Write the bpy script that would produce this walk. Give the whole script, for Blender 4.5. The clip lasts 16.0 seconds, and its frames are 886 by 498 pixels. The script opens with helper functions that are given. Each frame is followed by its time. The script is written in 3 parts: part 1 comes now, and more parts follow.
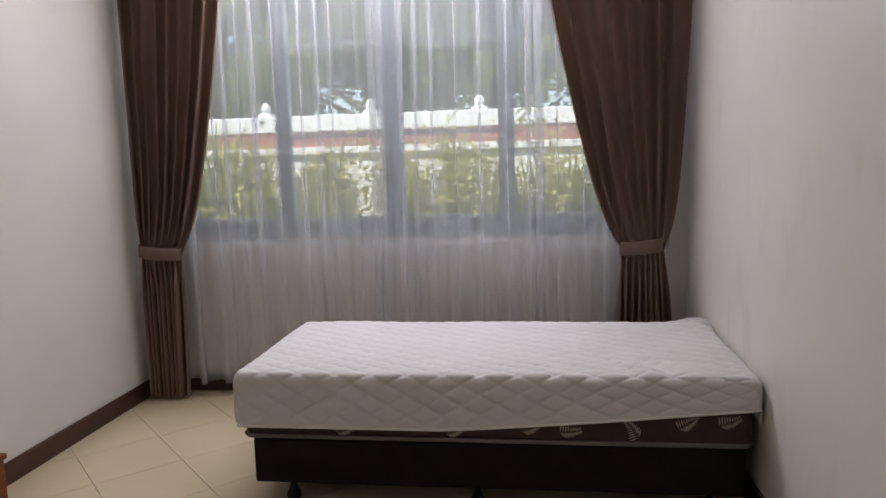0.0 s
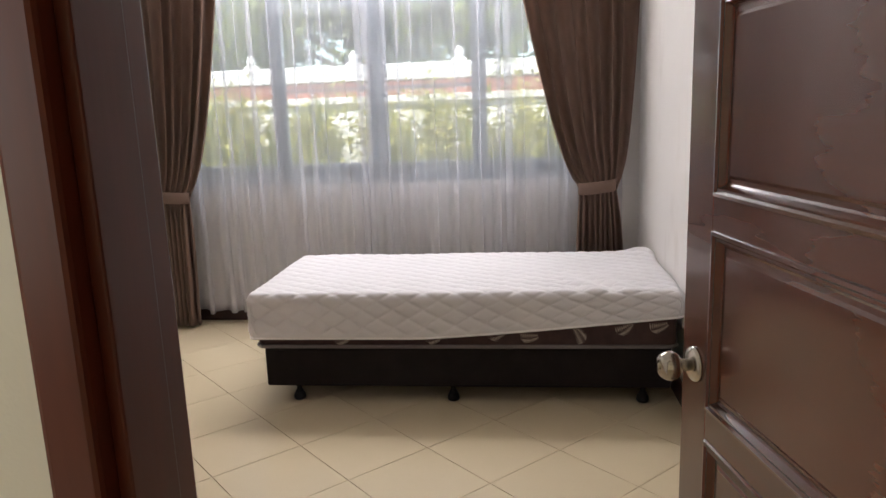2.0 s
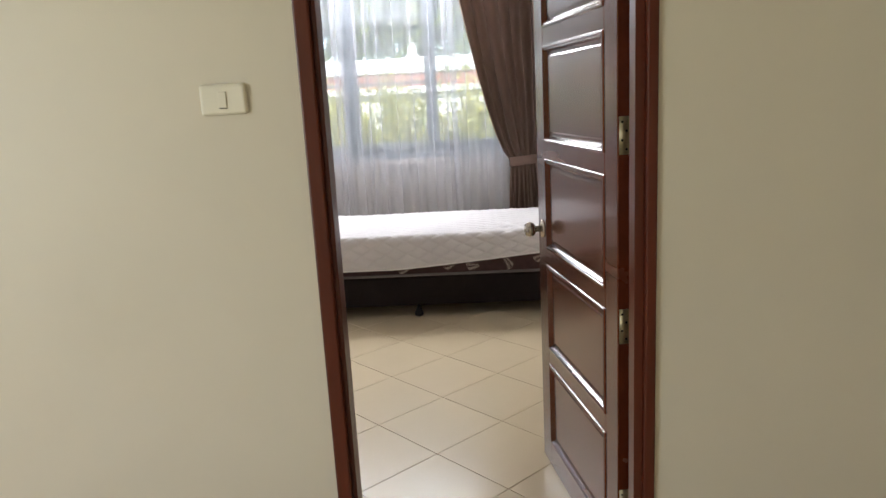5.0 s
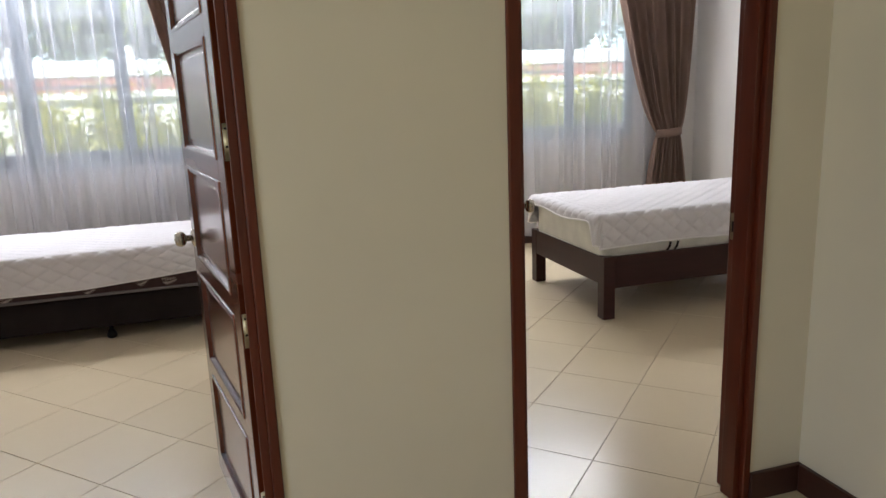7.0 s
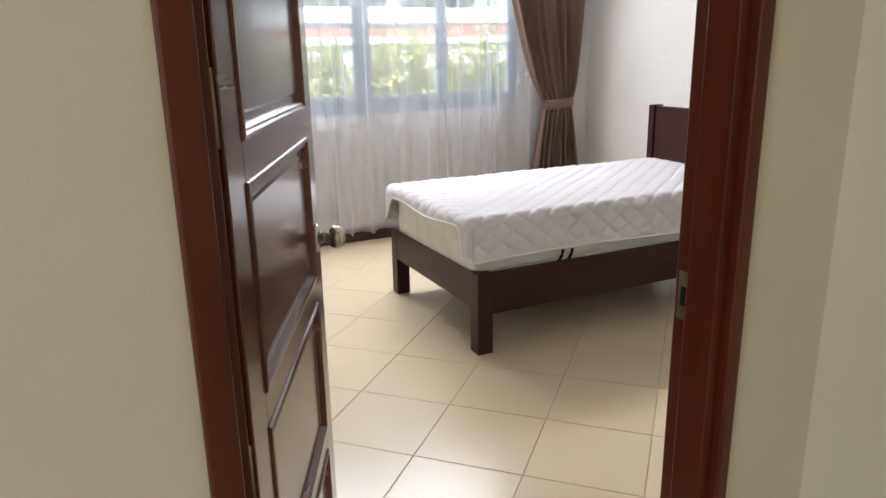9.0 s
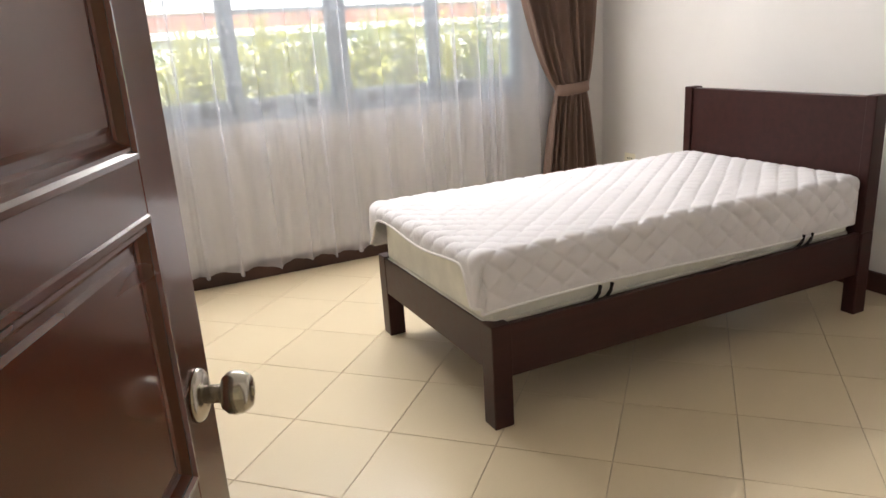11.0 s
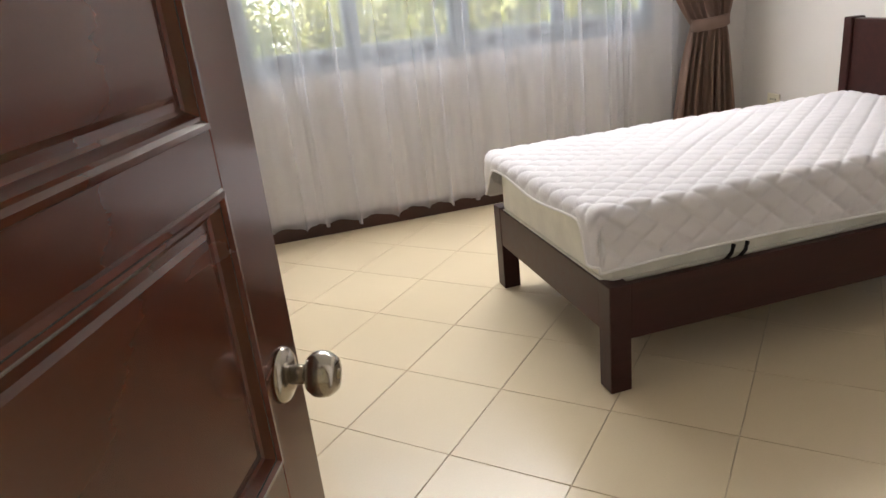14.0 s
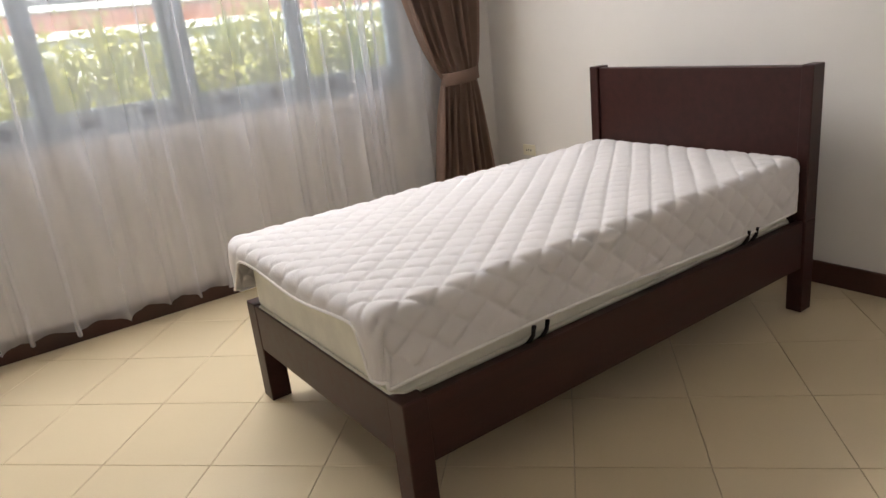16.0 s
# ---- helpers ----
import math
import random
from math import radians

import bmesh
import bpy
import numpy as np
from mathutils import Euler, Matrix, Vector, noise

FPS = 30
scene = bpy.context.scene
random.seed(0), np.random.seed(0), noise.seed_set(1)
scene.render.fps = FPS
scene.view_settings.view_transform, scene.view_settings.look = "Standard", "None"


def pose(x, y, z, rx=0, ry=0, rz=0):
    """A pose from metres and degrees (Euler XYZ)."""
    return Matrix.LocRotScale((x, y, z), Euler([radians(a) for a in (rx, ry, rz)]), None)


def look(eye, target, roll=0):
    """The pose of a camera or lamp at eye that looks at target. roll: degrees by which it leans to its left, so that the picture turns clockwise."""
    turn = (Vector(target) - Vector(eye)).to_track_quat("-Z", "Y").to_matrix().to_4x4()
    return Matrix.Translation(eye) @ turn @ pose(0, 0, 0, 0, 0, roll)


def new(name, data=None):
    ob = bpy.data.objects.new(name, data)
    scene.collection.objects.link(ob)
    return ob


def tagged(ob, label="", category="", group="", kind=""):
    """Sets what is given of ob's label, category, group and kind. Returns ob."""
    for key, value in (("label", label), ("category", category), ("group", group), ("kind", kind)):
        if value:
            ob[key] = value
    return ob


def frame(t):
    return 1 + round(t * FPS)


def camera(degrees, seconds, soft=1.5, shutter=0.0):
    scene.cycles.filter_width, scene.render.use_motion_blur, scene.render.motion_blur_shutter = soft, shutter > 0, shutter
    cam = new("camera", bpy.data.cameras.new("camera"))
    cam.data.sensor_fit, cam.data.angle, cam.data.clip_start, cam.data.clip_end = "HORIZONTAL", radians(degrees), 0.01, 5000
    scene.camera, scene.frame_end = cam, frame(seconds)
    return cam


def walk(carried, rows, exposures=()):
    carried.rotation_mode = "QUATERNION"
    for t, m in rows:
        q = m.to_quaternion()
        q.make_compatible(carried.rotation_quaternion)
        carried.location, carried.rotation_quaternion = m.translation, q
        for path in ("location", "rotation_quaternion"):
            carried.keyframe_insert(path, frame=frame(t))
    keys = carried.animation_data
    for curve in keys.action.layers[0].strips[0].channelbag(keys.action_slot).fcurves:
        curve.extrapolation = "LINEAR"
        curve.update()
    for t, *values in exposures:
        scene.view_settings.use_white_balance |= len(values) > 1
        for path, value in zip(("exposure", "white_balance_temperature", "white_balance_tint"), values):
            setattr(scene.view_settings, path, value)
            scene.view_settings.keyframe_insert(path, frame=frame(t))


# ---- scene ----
cam = camera(64.3, 16.0)
PATH = [
    (0, (-0.594, -0.03, 1.433), (-0.856, 1.936, 1.177), -1.7),
    (0.5, (-0.606, -0.038, 1.439), (-0.81, 1.906, 1.014), -1.6),
    (1, (-0.585, -0.125, 1.427), (-0.783, 1.818, 0.997), -1.6),
    (1.5, (-0.557, -0.287, 1.434), (-0.782, 1.661, 1.04), -2.5),
    (2, (-0.501, -0.569, 1.442), (-0.721, 1.38, 1.048), -2.1),
    (2.5, (-0.516, -0.842, 1.438), (-0.683, 1.109, 1.029), -1.9),
    (3, (-0.568, -1.106, 1.424), (-0.683, 0.837, 0.968), -2.0),
    (3.5, (-0.531, -1.327, 1.442), (-0.626, 0.62, 0.993), -3.6),
    (3.7, (-0.51, -1.42, 1.444), (-0.599, 0.529, 1.004), -3.8),
    (6, (-0.315, -2.009, 1.456), (-0.403, -0.052, 1.051), -2.1),
    (6.5, (-0.203, -2.013, 1.446), (0.051, -0.068, 1.058), -2.0),
    (7, (-0.034, -1.96, 1.434), (0.523, -0.088, 1.001), -2.3),
    (7.5, (0.124, -1.783, 1.403), (0.89, 0.0, 0.919), -2.1),
    (8, (0.295, -1.554, 1.397), (1.185, 0.159, 0.873), -1.2),
    (8.5, (0.5, -1.285, 1.395), (1.38, 0.432, 0.869), -0.9),
    (9, (0.65, -0.928, 1.39), (1.475, 0.814, 0.854), -1.1),
    (9.5, (0.793, -0.619, 1.377), (1.626, 1.12, 0.848), -2.4),
    (9.7, (0.869, -0.528, 1.383), (1.699, 1.208, 0.837), -2.6),
    (11.8, (1.033, -0.131, 1.372), (1.784, 1.618, 0.761), -5.5),
    (12, (1.028, -0.145, 1.369), (1.647, 1.64, 0.711), -6.1),
    (12.5, (1.023, -0.177, 1.378), (1.372, 1.668, 0.69), -8.0),
    (13, (1.017, -0.171, 1.381), (1.227, 1.709, 0.73), -9.2),
    (13.5, (1.042, -0.117, 1.383), (1.242, 1.755, 0.71), -7.7),
    (14, (1.09, -0.093, 1.385), (1.554, 1.721, 0.682), -6.2),
    (14.5, (1.107, -0.015, 1.363), (1.819, 1.720, 0.666), -6.0),
    (15, (1.198, 0.151, 1.363), (2.054, 1.811, 0.648), -5.4),
    (15.5, (1.289, 0.276, 1.358), (2.228, 1.913, 0.696), -5.3),
    (16, (1.338, 0.392, 1.339), (2.408, 1.962, 0.715), -6.3),
]
walk(cam, [(t, look(eye, target, roll)) for t, eye, target, roll in PATH],
     exposures=[(0.0, 0.45, 6250, 13), (1.0, 0.82, 6300, 13), (2.0, 1.05, 6350, 12), (3.0, 1.4, 6500, 10), (3.7, 1.5, 6250, 9),
                (6.0, 1.25, 6050, 9), (7.0, 1.25, 5950, 10), (8.0, 1.55, 5850, 10), (9.5, 1.65, 5950, 10), (12.0, 1.6, 6500, 10),
                (13.0, 1.55, 6500, 10), (14.0, 1.5, 6250, 10), (15.0, 1.42, 6250, 10), (16.0, 1.25, 6450, 10)])

# ---- light ----
SUN_ELEVATION, SUN_AZIMUTH = 56, 200
world = bpy.data.worlds.new("world")
scene.world = world
world.use_nodes = True
sky = world.node_tree.nodes.new("ShaderNodeTexSky")
sky.sky_type = 'NISHITA'
sky.sun_disc = False
sky.sun_elevation = radians(SUN_ELEVATION)
sky.sun_rotation = radians(SUN_AZIMUTH)
back = world.node_tree.nodes["Background"]
world.node_tree.links.new(sky.outputs[0], back.inputs[0])
back.inputs[1].default_value = 0.15
sun = new("sun", bpy.data.lights.new("sun", 'SUN'))
sun.data.energy, sun.data.angle, sun.data.color = 4.8, radians(0.5), (1.0, 0.95, 0.87)
az = radians(SUN_AZIMUTH)
sun.matrix_world = look((0, 0, 30), (-math.sin(az) * 20, -math.cos(az) * 20, 30 - 20 * math.tan(radians(SUN_ELEVATION))))


def fill_lamp(name, where, target, w, h, watts, color):
    lamp = new(name, bpy.data.lights.new(name, 'AREA'))
    lamp.data.shape, lamp.data.size, lamp.data.size_y = 'RECTANGLE', w, h
    lamp.data.energy, lamp.data.color = watts, color
    lamp.matrix_world = look(where, target)


# added lamps stand in for sky light at both bedroom windows and the hall
for x, tint in ((-1.43, (1.0, 0.955, 0.935)), (2.43, (1.0, 0.95, 0.91))):
    # outside, over the window's head, above the line of sight
    fill_lamp("sky_fill_over_window", (x, 5.1, 3.45), (x, 2.0, 0.9), 3.0, 1.1, 76, (0.96, 0.97, 1.0))
    # inside the room before the sheer's upper part, added to brighten the bedroom
    fill_lamp("fill_inside_window", (x, 3.98, 2.62), (x, 1.6, 1.0), 2.0, 0.30, 24, tint)
# fill lamp in the assumed opening of the hall's west wall
fill_lamp("fill_hall", (-3.28, -2.2, 1.5), (0, -1.9, 1.2), 1.6, 1.8, 14.5, (1.0, 0.97, 0.92))

# ---- materials ----


def material(name, color, rough=0.5, metal=0.0, vary=0.08, scale=6.0, grain=0.0, grain_scale=80.0, bump=0.0, stretch=(1, 1, 1),
             coat=0.0, coat_rough=0.12, spec=0.4, per_piece=0.0, sheen=0.0, dark=None, rough_vary=0.08):
    m = bpy.data.materials.new(name)
    m.use_nodes = True
    n, l = m.node_tree.nodes, m.node_tree.links
    bsdf = n["Principled BSDF"]
    bsdf.inputs["Metallic"].default_value = metal
    bsdf.inputs["Specular IOR Level"].default_value = spec
    bsdf.inputs["Coat Weight"].default_value = coat
    bsdf.inputs["Coat Roughness"].default_value = coat_rough
    bsdf.inputs["Sheen Weight"].default_value = sheen
    tc = n.new("ShaderNodeTexCoord")
    mp = n.new("ShaderNodeMapping")
    mp.inputs["Scale"].default_value = stretch
    geo = n.new("ShaderNodeNewGeometry")
    l.new(geo.outputs["Position"] if stretch == (1, 1, 1) else tc.outputs["Object"], mp.inputs[0])
    big = n.new("ShaderNodeTexNoise")
    big.inputs["Scale"].default_value, big.inputs["Detail"].default_value = scale, 5
    fine = n.new("ShaderNodeTexNoise")
    fine.inputs["Scale"].default_value, fine.inputs["Detail"].default_value = grain_scale, 3
    l.new(mp.outputs[0], big.inputs[0])
    l.new(mp.outputs[0], fine.inputs[0])
    ramp = n.new("ShaderNodeValToRGB")
    lo = dark or [c * (1 - vary) for c in color]
    hi = [min(1, c * (1 + vary)) for c in color]
    ramp.color_ramp.elements[0].position, ramp.color_ramp.elements[1].position = 0.3, 0.7
    ramp.color_ramp.elements[0].color, ramp.color_ramp.elements[1].color = (*lo, 1), (*hi, 1)
    l.new(big.outputs[0], ramp.inputs[0])
    col = ramp.outputs[0]
    if grain:
        mx = n.new("ShaderNodeMix")
        mx.data_type, mx.blend_type = 'RGBA', 'MULTIPLY'
        mx.inputs[0].default_value = grain
        l.new(col, mx.inputs[6])
        l.new(fine.outputs[0], mx.inputs[7])
        col = mx.outputs[2]
    if per_piece:
        info = n.new("ShaderNodeObjectInfo")
        mr = n.new("ShaderNodeMapRange")
        mr.inputs[3].default_value, mr.inputs[4].default_value = 1 - per_piece, 1 + per_piece
        l.new(info.outputs["Random"], mr.inputs[0])
        hs = n.new("ShaderNodeHueSaturation")
        l.new(mr.outputs[0], hs.inputs["Value"])
        l.new(col, hs.inputs["Color"])
        col = hs.outputs[0]
    l.new(col, bsdf.inputs["Base Color"])
    rr = n.new("ShaderNodeMapRange")
    rr.inputs[3].default_value, rr.inputs[4].default_value = max(0.02, rough - rough_vary), min(1, rough + rough_vary)
    l.new(big.outputs[0], rr.inputs[0])
    l.new(rr.outputs[0], bsdf.inputs["Roughness"])
    if bump:
        b = n.new("ShaderNodeBump")
        b.inputs["Strength"].default_value, b.inputs["Distance"].default_value = bump, 0.002
        l.new(fine.outputs[0], b.inputs["Height"])
        l.new(b.outputs[0], bsdf.inputs["Normal"])
    return m


def cloth_thin(name, color, clear, glow=0.5):
    """A thin fabric: part of the light goes straight through, part is scattered on either side."""
    m = bpy.data.materials.new(name)
    m.use_nodes = True
    n, l = m.node_tree.nodes, m.node_tree.links
    n.remove(n["Principled BSDF"])
    out = n["Material Output"]
    geo = n.new("ShaderNodeNewGeometry")
    noise_n = n.new("ShaderNodeTexNoise")
    noise_n.inputs["Scale"].default_value = 9
    l.new(geo.outputs["Position"], noise_n.inputs[0])
    ramp = n.new("ShaderNodeValToRGB")
    ramp.color_ramp.elements[0].color = (*[c * 0.93 for c in color], 1)
    ramp.color_ramp.elements[1].color = (*color, 1)
    l.new(noise_n.outputs[0], ramp.inputs[0])
    dif, tra, see = n.new("ShaderNodeBsdfDiffuse"), n.new("ShaderNodeBsdfTranslucent"), n.new("ShaderNodeBsdfTransparent")
    l.new(ramp.outputs[0], dif.inputs[0])
    l.new(ramp.outputs[0], tra.inputs[0])
    a, b = n.new("ShaderNodeMixShader"), n.new("ShaderNodeMixShader")
    a.inputs[0].default_value, b.inputs[0].default_value = glow, clear
    l.new(dif.outputs[0], a.inputs[1])
    l.new(tra.outputs[0], a.inputs[2])
    l.new(a.outputs[0], b.inputs[1])
    l.new(see.outputs[0], b.inputs[2])
    l.new(b.outputs[0], out.inputs[0])
    return m


def clear_glass(name):
    m = bpy.data.materials.new(name)
    m.use_nodes = True
    n, l = m.node_tree.nodes, m.node_tree.links
    n.remove(n["Principled BSDF"])
    see, gl, fr, mx = n.new("ShaderNodeBsdfTransparent"), n.new("ShaderNodeBsdfGlossy"), n.new("ShaderNodeFresnel"), n.new("ShaderNodeMixShader")
    see.inputs[0].default_value = (0.93, 0.95, 0.95, 1)
    gl.inputs["Roughness"].default_value = 0.01
    l.new(fr.outputs[0], mx.inputs[0])
    l.new(see.outputs[0], mx.inputs[1])
    l.new(gl.outputs[0], mx.inputs[2])
    l.new(mx.outputs[0], n["Material Output"].inputs[0])
    return m


ROOM_PAINT = material("bedroom_paint", (0.76, 0.73, 0.70), 0.5, vary=0.035, scale=1.7, bump=0.15, grain_scale=240)
SMUDGED_PAINT = material("smudged_paint", (0.76, 0.73, 0.70), 0.5, vary=0.035, scale=1.7, bump=0.15, grain_scale=240)


def add_stains(m, scale, lo, hi, dark):
    """Sparse grubby marks over the paint."""
    n, l = m.node_tree.nodes, m.node_tree.links
    bsdf = n["Principled BSDF"]
    src = bsdf.inputs["Base Color"].links[0].from_socket
    geo, mp, tex = n.new("ShaderNodeNewGeometry"), n.new("ShaderNodeMapping"), n.new("ShaderNodeTexNoise")
    mp.inputs["Scale"].default_value = (1, 1, 0.45)
    tex.inputs["Scale"].default_value, tex.inputs["Detail"].default_value = scale, 7
    ramp, mx = n.new("ShaderNodeValToRGB"), n.new("ShaderNodeMix")
    ramp.color_ramp.elements[0].position, ramp.color_ramp.elements[1].position = lo, hi
    ramp.color_ramp.elements[0].color, ramp.color_ramp.elements[1].color = (1, 1, 1, 1), (dark, dark * 0.98, dark * 0.95, 1)
    mx.data_type, mx.blend_type = 'RGBA', 'MULTIPLY'
    mx.inputs[0].default_value = 1.0
    l.new(geo.outputs["Position"], mp.inputs[0])
    l.new(mp.outputs[0], tex.inputs[0])
    l.new(tex.outputs[0], ramp.inputs[0])
    l.new(src, mx.inputs[6])
    l.new(ramp.outputs[0], mx.inputs[7])
    l.new(mx.outputs[2], bsdf.inputs["Base Color"])


add_stains(SMUDGED_PAINT, 5.0, 0.58, 0.80, 0.86)
HALL_PAINT = material("hall_paint", (0.72, 0.655, 0.525), 0.42, vary=0.04, scale=1.5, bump=0.15, grain_scale=240)
CEILING_PAINT = material("ceiling_paint", (0.8, 0.79, 0.76), 0.8, vary=0.03, bump=0.1)
PLASTER_OUT = material("outside_plaster", (0.75, 0.72, 0.66), 0.8, vary=0.06, bump=0.3)
TILE = material("beige_tile", (0.66, 0.55, 0.375), 0.235, vary=0.02, scale=2.0, grain=0.06, grain_scale=160, per_piece=0.02, rough_vary=0.02)
GROUT = material("grout", (0.49, 0.41, 0.30), 0.85, vary=0.2, scale=12)
DOOR_WOOD = material("dark_mahogany", (0.105, 0.023, 0.009), 0.26, vary=0.16, scale=1.0, grain=0.12, grain_scale=7, bump=0.10, stretch=(1.0, 9, 9), coat=0.55, coat_rough=0.10, spec=0.5, rough_vary=0.05)
FRAME_WOOD = material("red_mahogany", (0.108, 0.020, 0.008), 0.33, vary=0.18, scale=2.0, grain=0.2, grain_scale=9, bump=0.04, stretch=(14, 14, 1.2), coat=0.06)
BASE_WOOD = material("baseboard_wood", (0.060, 0.022, 0.015), 0.38, vary=0.3, scale=4, grain=0.3, bump=0.1, coat=0.15)
BED_WOOD = material("bed_wood", (0.040, 0.011, 0.009), 0.42, spec=0.3, vary=0.22, scale=2.5, grain=0.3, grain_scale=24, bump=0.08, stretch=(1.5, 12, 12), coat=0.03)
ORANGE_WOOD = material("orange_wood", (0.26, 0.075, 0.022), 0.38, vary=0.3, scale=3, grain=0.35, grain_scale=22, bump=0.1, stretch=(12, 1.5, 12), coat=0.2)
BLACK_METAL = material("black_metal", (0.015, 0.014, 0.014), 0.38, metal=0.6, vary=0.2)
STEEL = material("brushed_steel", (0.50, 0.46, 0.40), 0.22, metal=1.0, vary=0.12, scale=30, rough_vary=0.03)
BRASS = material("aged_brass", (0.33, 0.28, 0.18), 0.38, metal=0.9, vary=0.3, scale=40)
# near-black for screw heads, and for the shade of holes and gaps
HOLE_SHADE_AND_SCREWS = material("hole_shade_and_screws", (0.01, 0.01, 0.01), 0.9)
PLASTIC = material("ivory_plastic", (0.84, 0.79, 0.64), 0.38, vary=0.03)
QUILT = material("white_quilt", (0.71, 0.685, 0.695), 0.85, vary=0.03, scale=4, bump=0.35, grain_scale=420, sheen=0.2)
PIPING = material("white_piping", (0.84, 0.82, 0.81), 0.8, vary=0.03, bump=0.2)
TICKING = material("cream_ticking", (0.74, 0.72, 0.63), 0.75, vary=0.09, scale=9, bump=0.3, grain_scale=200)
BROWN_TICKING = material("brown_ticking", (0.060, 0.034, 0.032), 0.75, spec=0.15, vary=0.2, scale=20, bump=0.4, grain_scale=300, sheen=0.2)
GREY_PIPING = material("grey_piping", (0.16, 0.14, 0.135), 0.7)
LEAF_THREAD = material("beige_thread", (0.42, 0.36, 0.30), 0.7, vary=0.15, scale=60)
BLACK_CLOTH = material("black_bed_cloth", (0.016, 0.012, 0.012), 0.8, spec=0.2, vary=0.25, scale=10, bump=0.4, grain_scale=300)
DRAPE = material("brown_drape", (0.25, 0.17, 0.135), 0.85, spec=0.12, vary=0.10, scale=5, bump=0.4, grain_scale=420, sheen=0.08)
SHEER = cloth_thin("white_sheer", (0.86, 0.865, 0.91), 0.60, 0.45)
WINDOW_PAINT = material("grey_window_paint", (0.31, 0.36, 0.40), 0.4, vary=0.1, scale=10, bump=0.05)
GLASS = clear_glass("window_glass")
WHITE_WALL = material("garden_wall_white", (0.84, 0.82, 0.77), 0.8, vary=0.1, scale=3, bump=0.3)
TERRACOTTA = material("terracotta", (0.36, 0.15, 0.10), 0.75, vary=0.2, scale=4, bump=0.3, per_piece=0.1)
GRASS = material("lawn", (0.10, 0.16, 0.04), 0.9, vary=0.35, scale=2.5, bump=0.6, grain_scale=60)
BARK = material("bark", (0.14, 0.10, 0.07), 0.9, vary=0.3, scale=8, bump=0.8, grain_scale=30)


def let_through(m, color, share):
    """Part of the light that falls on one side comes out on the other."""
    n, l = m.node_tree.nodes, m.node_tree.links
    tra, mx = n.new("ShaderNodeBsdfTranslucent"), n.new("ShaderNodeMixShader")
    tra.inputs[0].default_value = (*color, 1)
    mx.inputs[0].default_value = share
    l.new(n["Principled BSDF"].outputs[0], mx.inputs[1])
    l.new(tra.outputs[0], mx.inputs[2])
    l.new(mx.outputs[0], n["Material Output"].inputs[0])
    return m


def leaf_material(name, color):
    return let_through(material(name, color, 0.5, vary=0.4, scale=3), (color[0] * 1.6, color[1] * 1.7, color[2] * 0.8), 0.35)


let_through(DRAPE, (0.42, 0.28, 0.22), 0.28)
LEAF = leaf_material("green_leaf", (0.22, 0.25, 0.07))
LEAF_LIGHT = leaf_material("light_green_leaf", (0.40, 0.37, 0.11))


# ---- building blocks ----


def mesh_of(bm, name, mat, smooth=False):
    me = bpy.data.meshes.new(name)
    bm.normal_update()
    bm.to_mesh(me)
    bm.free()
    me.materials.append(mat)
    if smooth:
        me.shade_smooth()
    return me


def thing(name, label, category, at=(0, 0, 0), group="", kind="", rz=0.0):
    ob = tagged(new(name), label, category, group, kind)
    ob.matrix_world = pose(*at, 0, 0, rz)
    return ob


def part(name, bm, mat, parent, label="", smooth=False):
    ob = new(name, mesh_of(bm, name, mat, smooth))
    ob.parent = parent
    if label:
        ob["label"] = label
    return ob


def shared(name, mesh, parent, at=(0, 0, 0)):
    ob = new(name, mesh)
    ob.parent = parent
    ob.location = at
    return ob


def structure(name, bm, mat, label, category):
    return tagged(new(name, mesh_of(bm, name, mat)), label, category, kind="structure")


def box(bm, x0, x1, y0, y1, z0, z1, bevel=0.0, seg=2):
    r = bmesh.ops.create_cube(bm, size=1)
    for v in r["verts"]:
        v.co = Vector(((x0 + x1) / 2 + v.co.x * (x1 - x0), (y0 + y1) / 2 + v.co.y * (y1 - y0), (z0 + z1) / 2 + v.co.z * (z1 - z0)))
    if bevel:
        edges = {e for v in r["verts"] for e in v.link_edges}
        bmesh.ops.bevel(bm, geom=list(edges), offset=bevel, segments=seg, affect='EDGES', profile=0.5)
    return bm


def boxed(*args, **kw):
    return box(bmesh.new(), *args, **kw)


def lathe(bm, profile, steps=24, m=Matrix.Identity(4)):
    """Turn (radius, height) pairs round the z axis, then place by m."""
    rings = []
    for r, z in profile:
        rings.append([bm.verts.new(m @ Vector((r * math.cos(a), r * math.sin(a), z))) for a in (2 * math.pi * i / steps for i in range(steps))])
    for a, b in zip(rings, rings[1:]):
        for i in range(steps):
            bm.faces.new((a[i], a[(i + 1) % steps], b[(i + 1) % steps], b[i]))
    for ring, flip in ((rings[0], True), (rings[-1], False)):
        bm.faces.new(ring[::-1] if flip else ring)
    return bm


def tube(bm, points, radius, steps=8):
    """A round cord along points."""
    rings = []
    for i, p in enumerate(points):
        d = (Vector(points[min(i + 1, len(points) - 1)]) - Vector(points[max(i - 1, 0)])).normalized()
        u = d.cross(Vector((0, 0, 1)))
        u = u.normalized() if u.length > 1e-4 else Vector((1, 0, 0))
        w = d.cross(u)
        rad = radius(i / max(1, len(points) - 1)) if callable(radius) else radius
        rings.append([bm.verts.new(Vector(p) + rad * (math.cos(a) * u + math.sin(a) * w)) for a in (2 * math.pi * k / steps for k in range(steps))])
    for a, b in zip(rings, rings[1:]):
        for k in range(steps):
            bm.faces.new((a[k], a[(k + 1) % steps], b[(k + 1) % steps], b[k]))
    bm.faces.new(rings[0][::-1])
    bm.faces.new(rings[-1])
    return bm


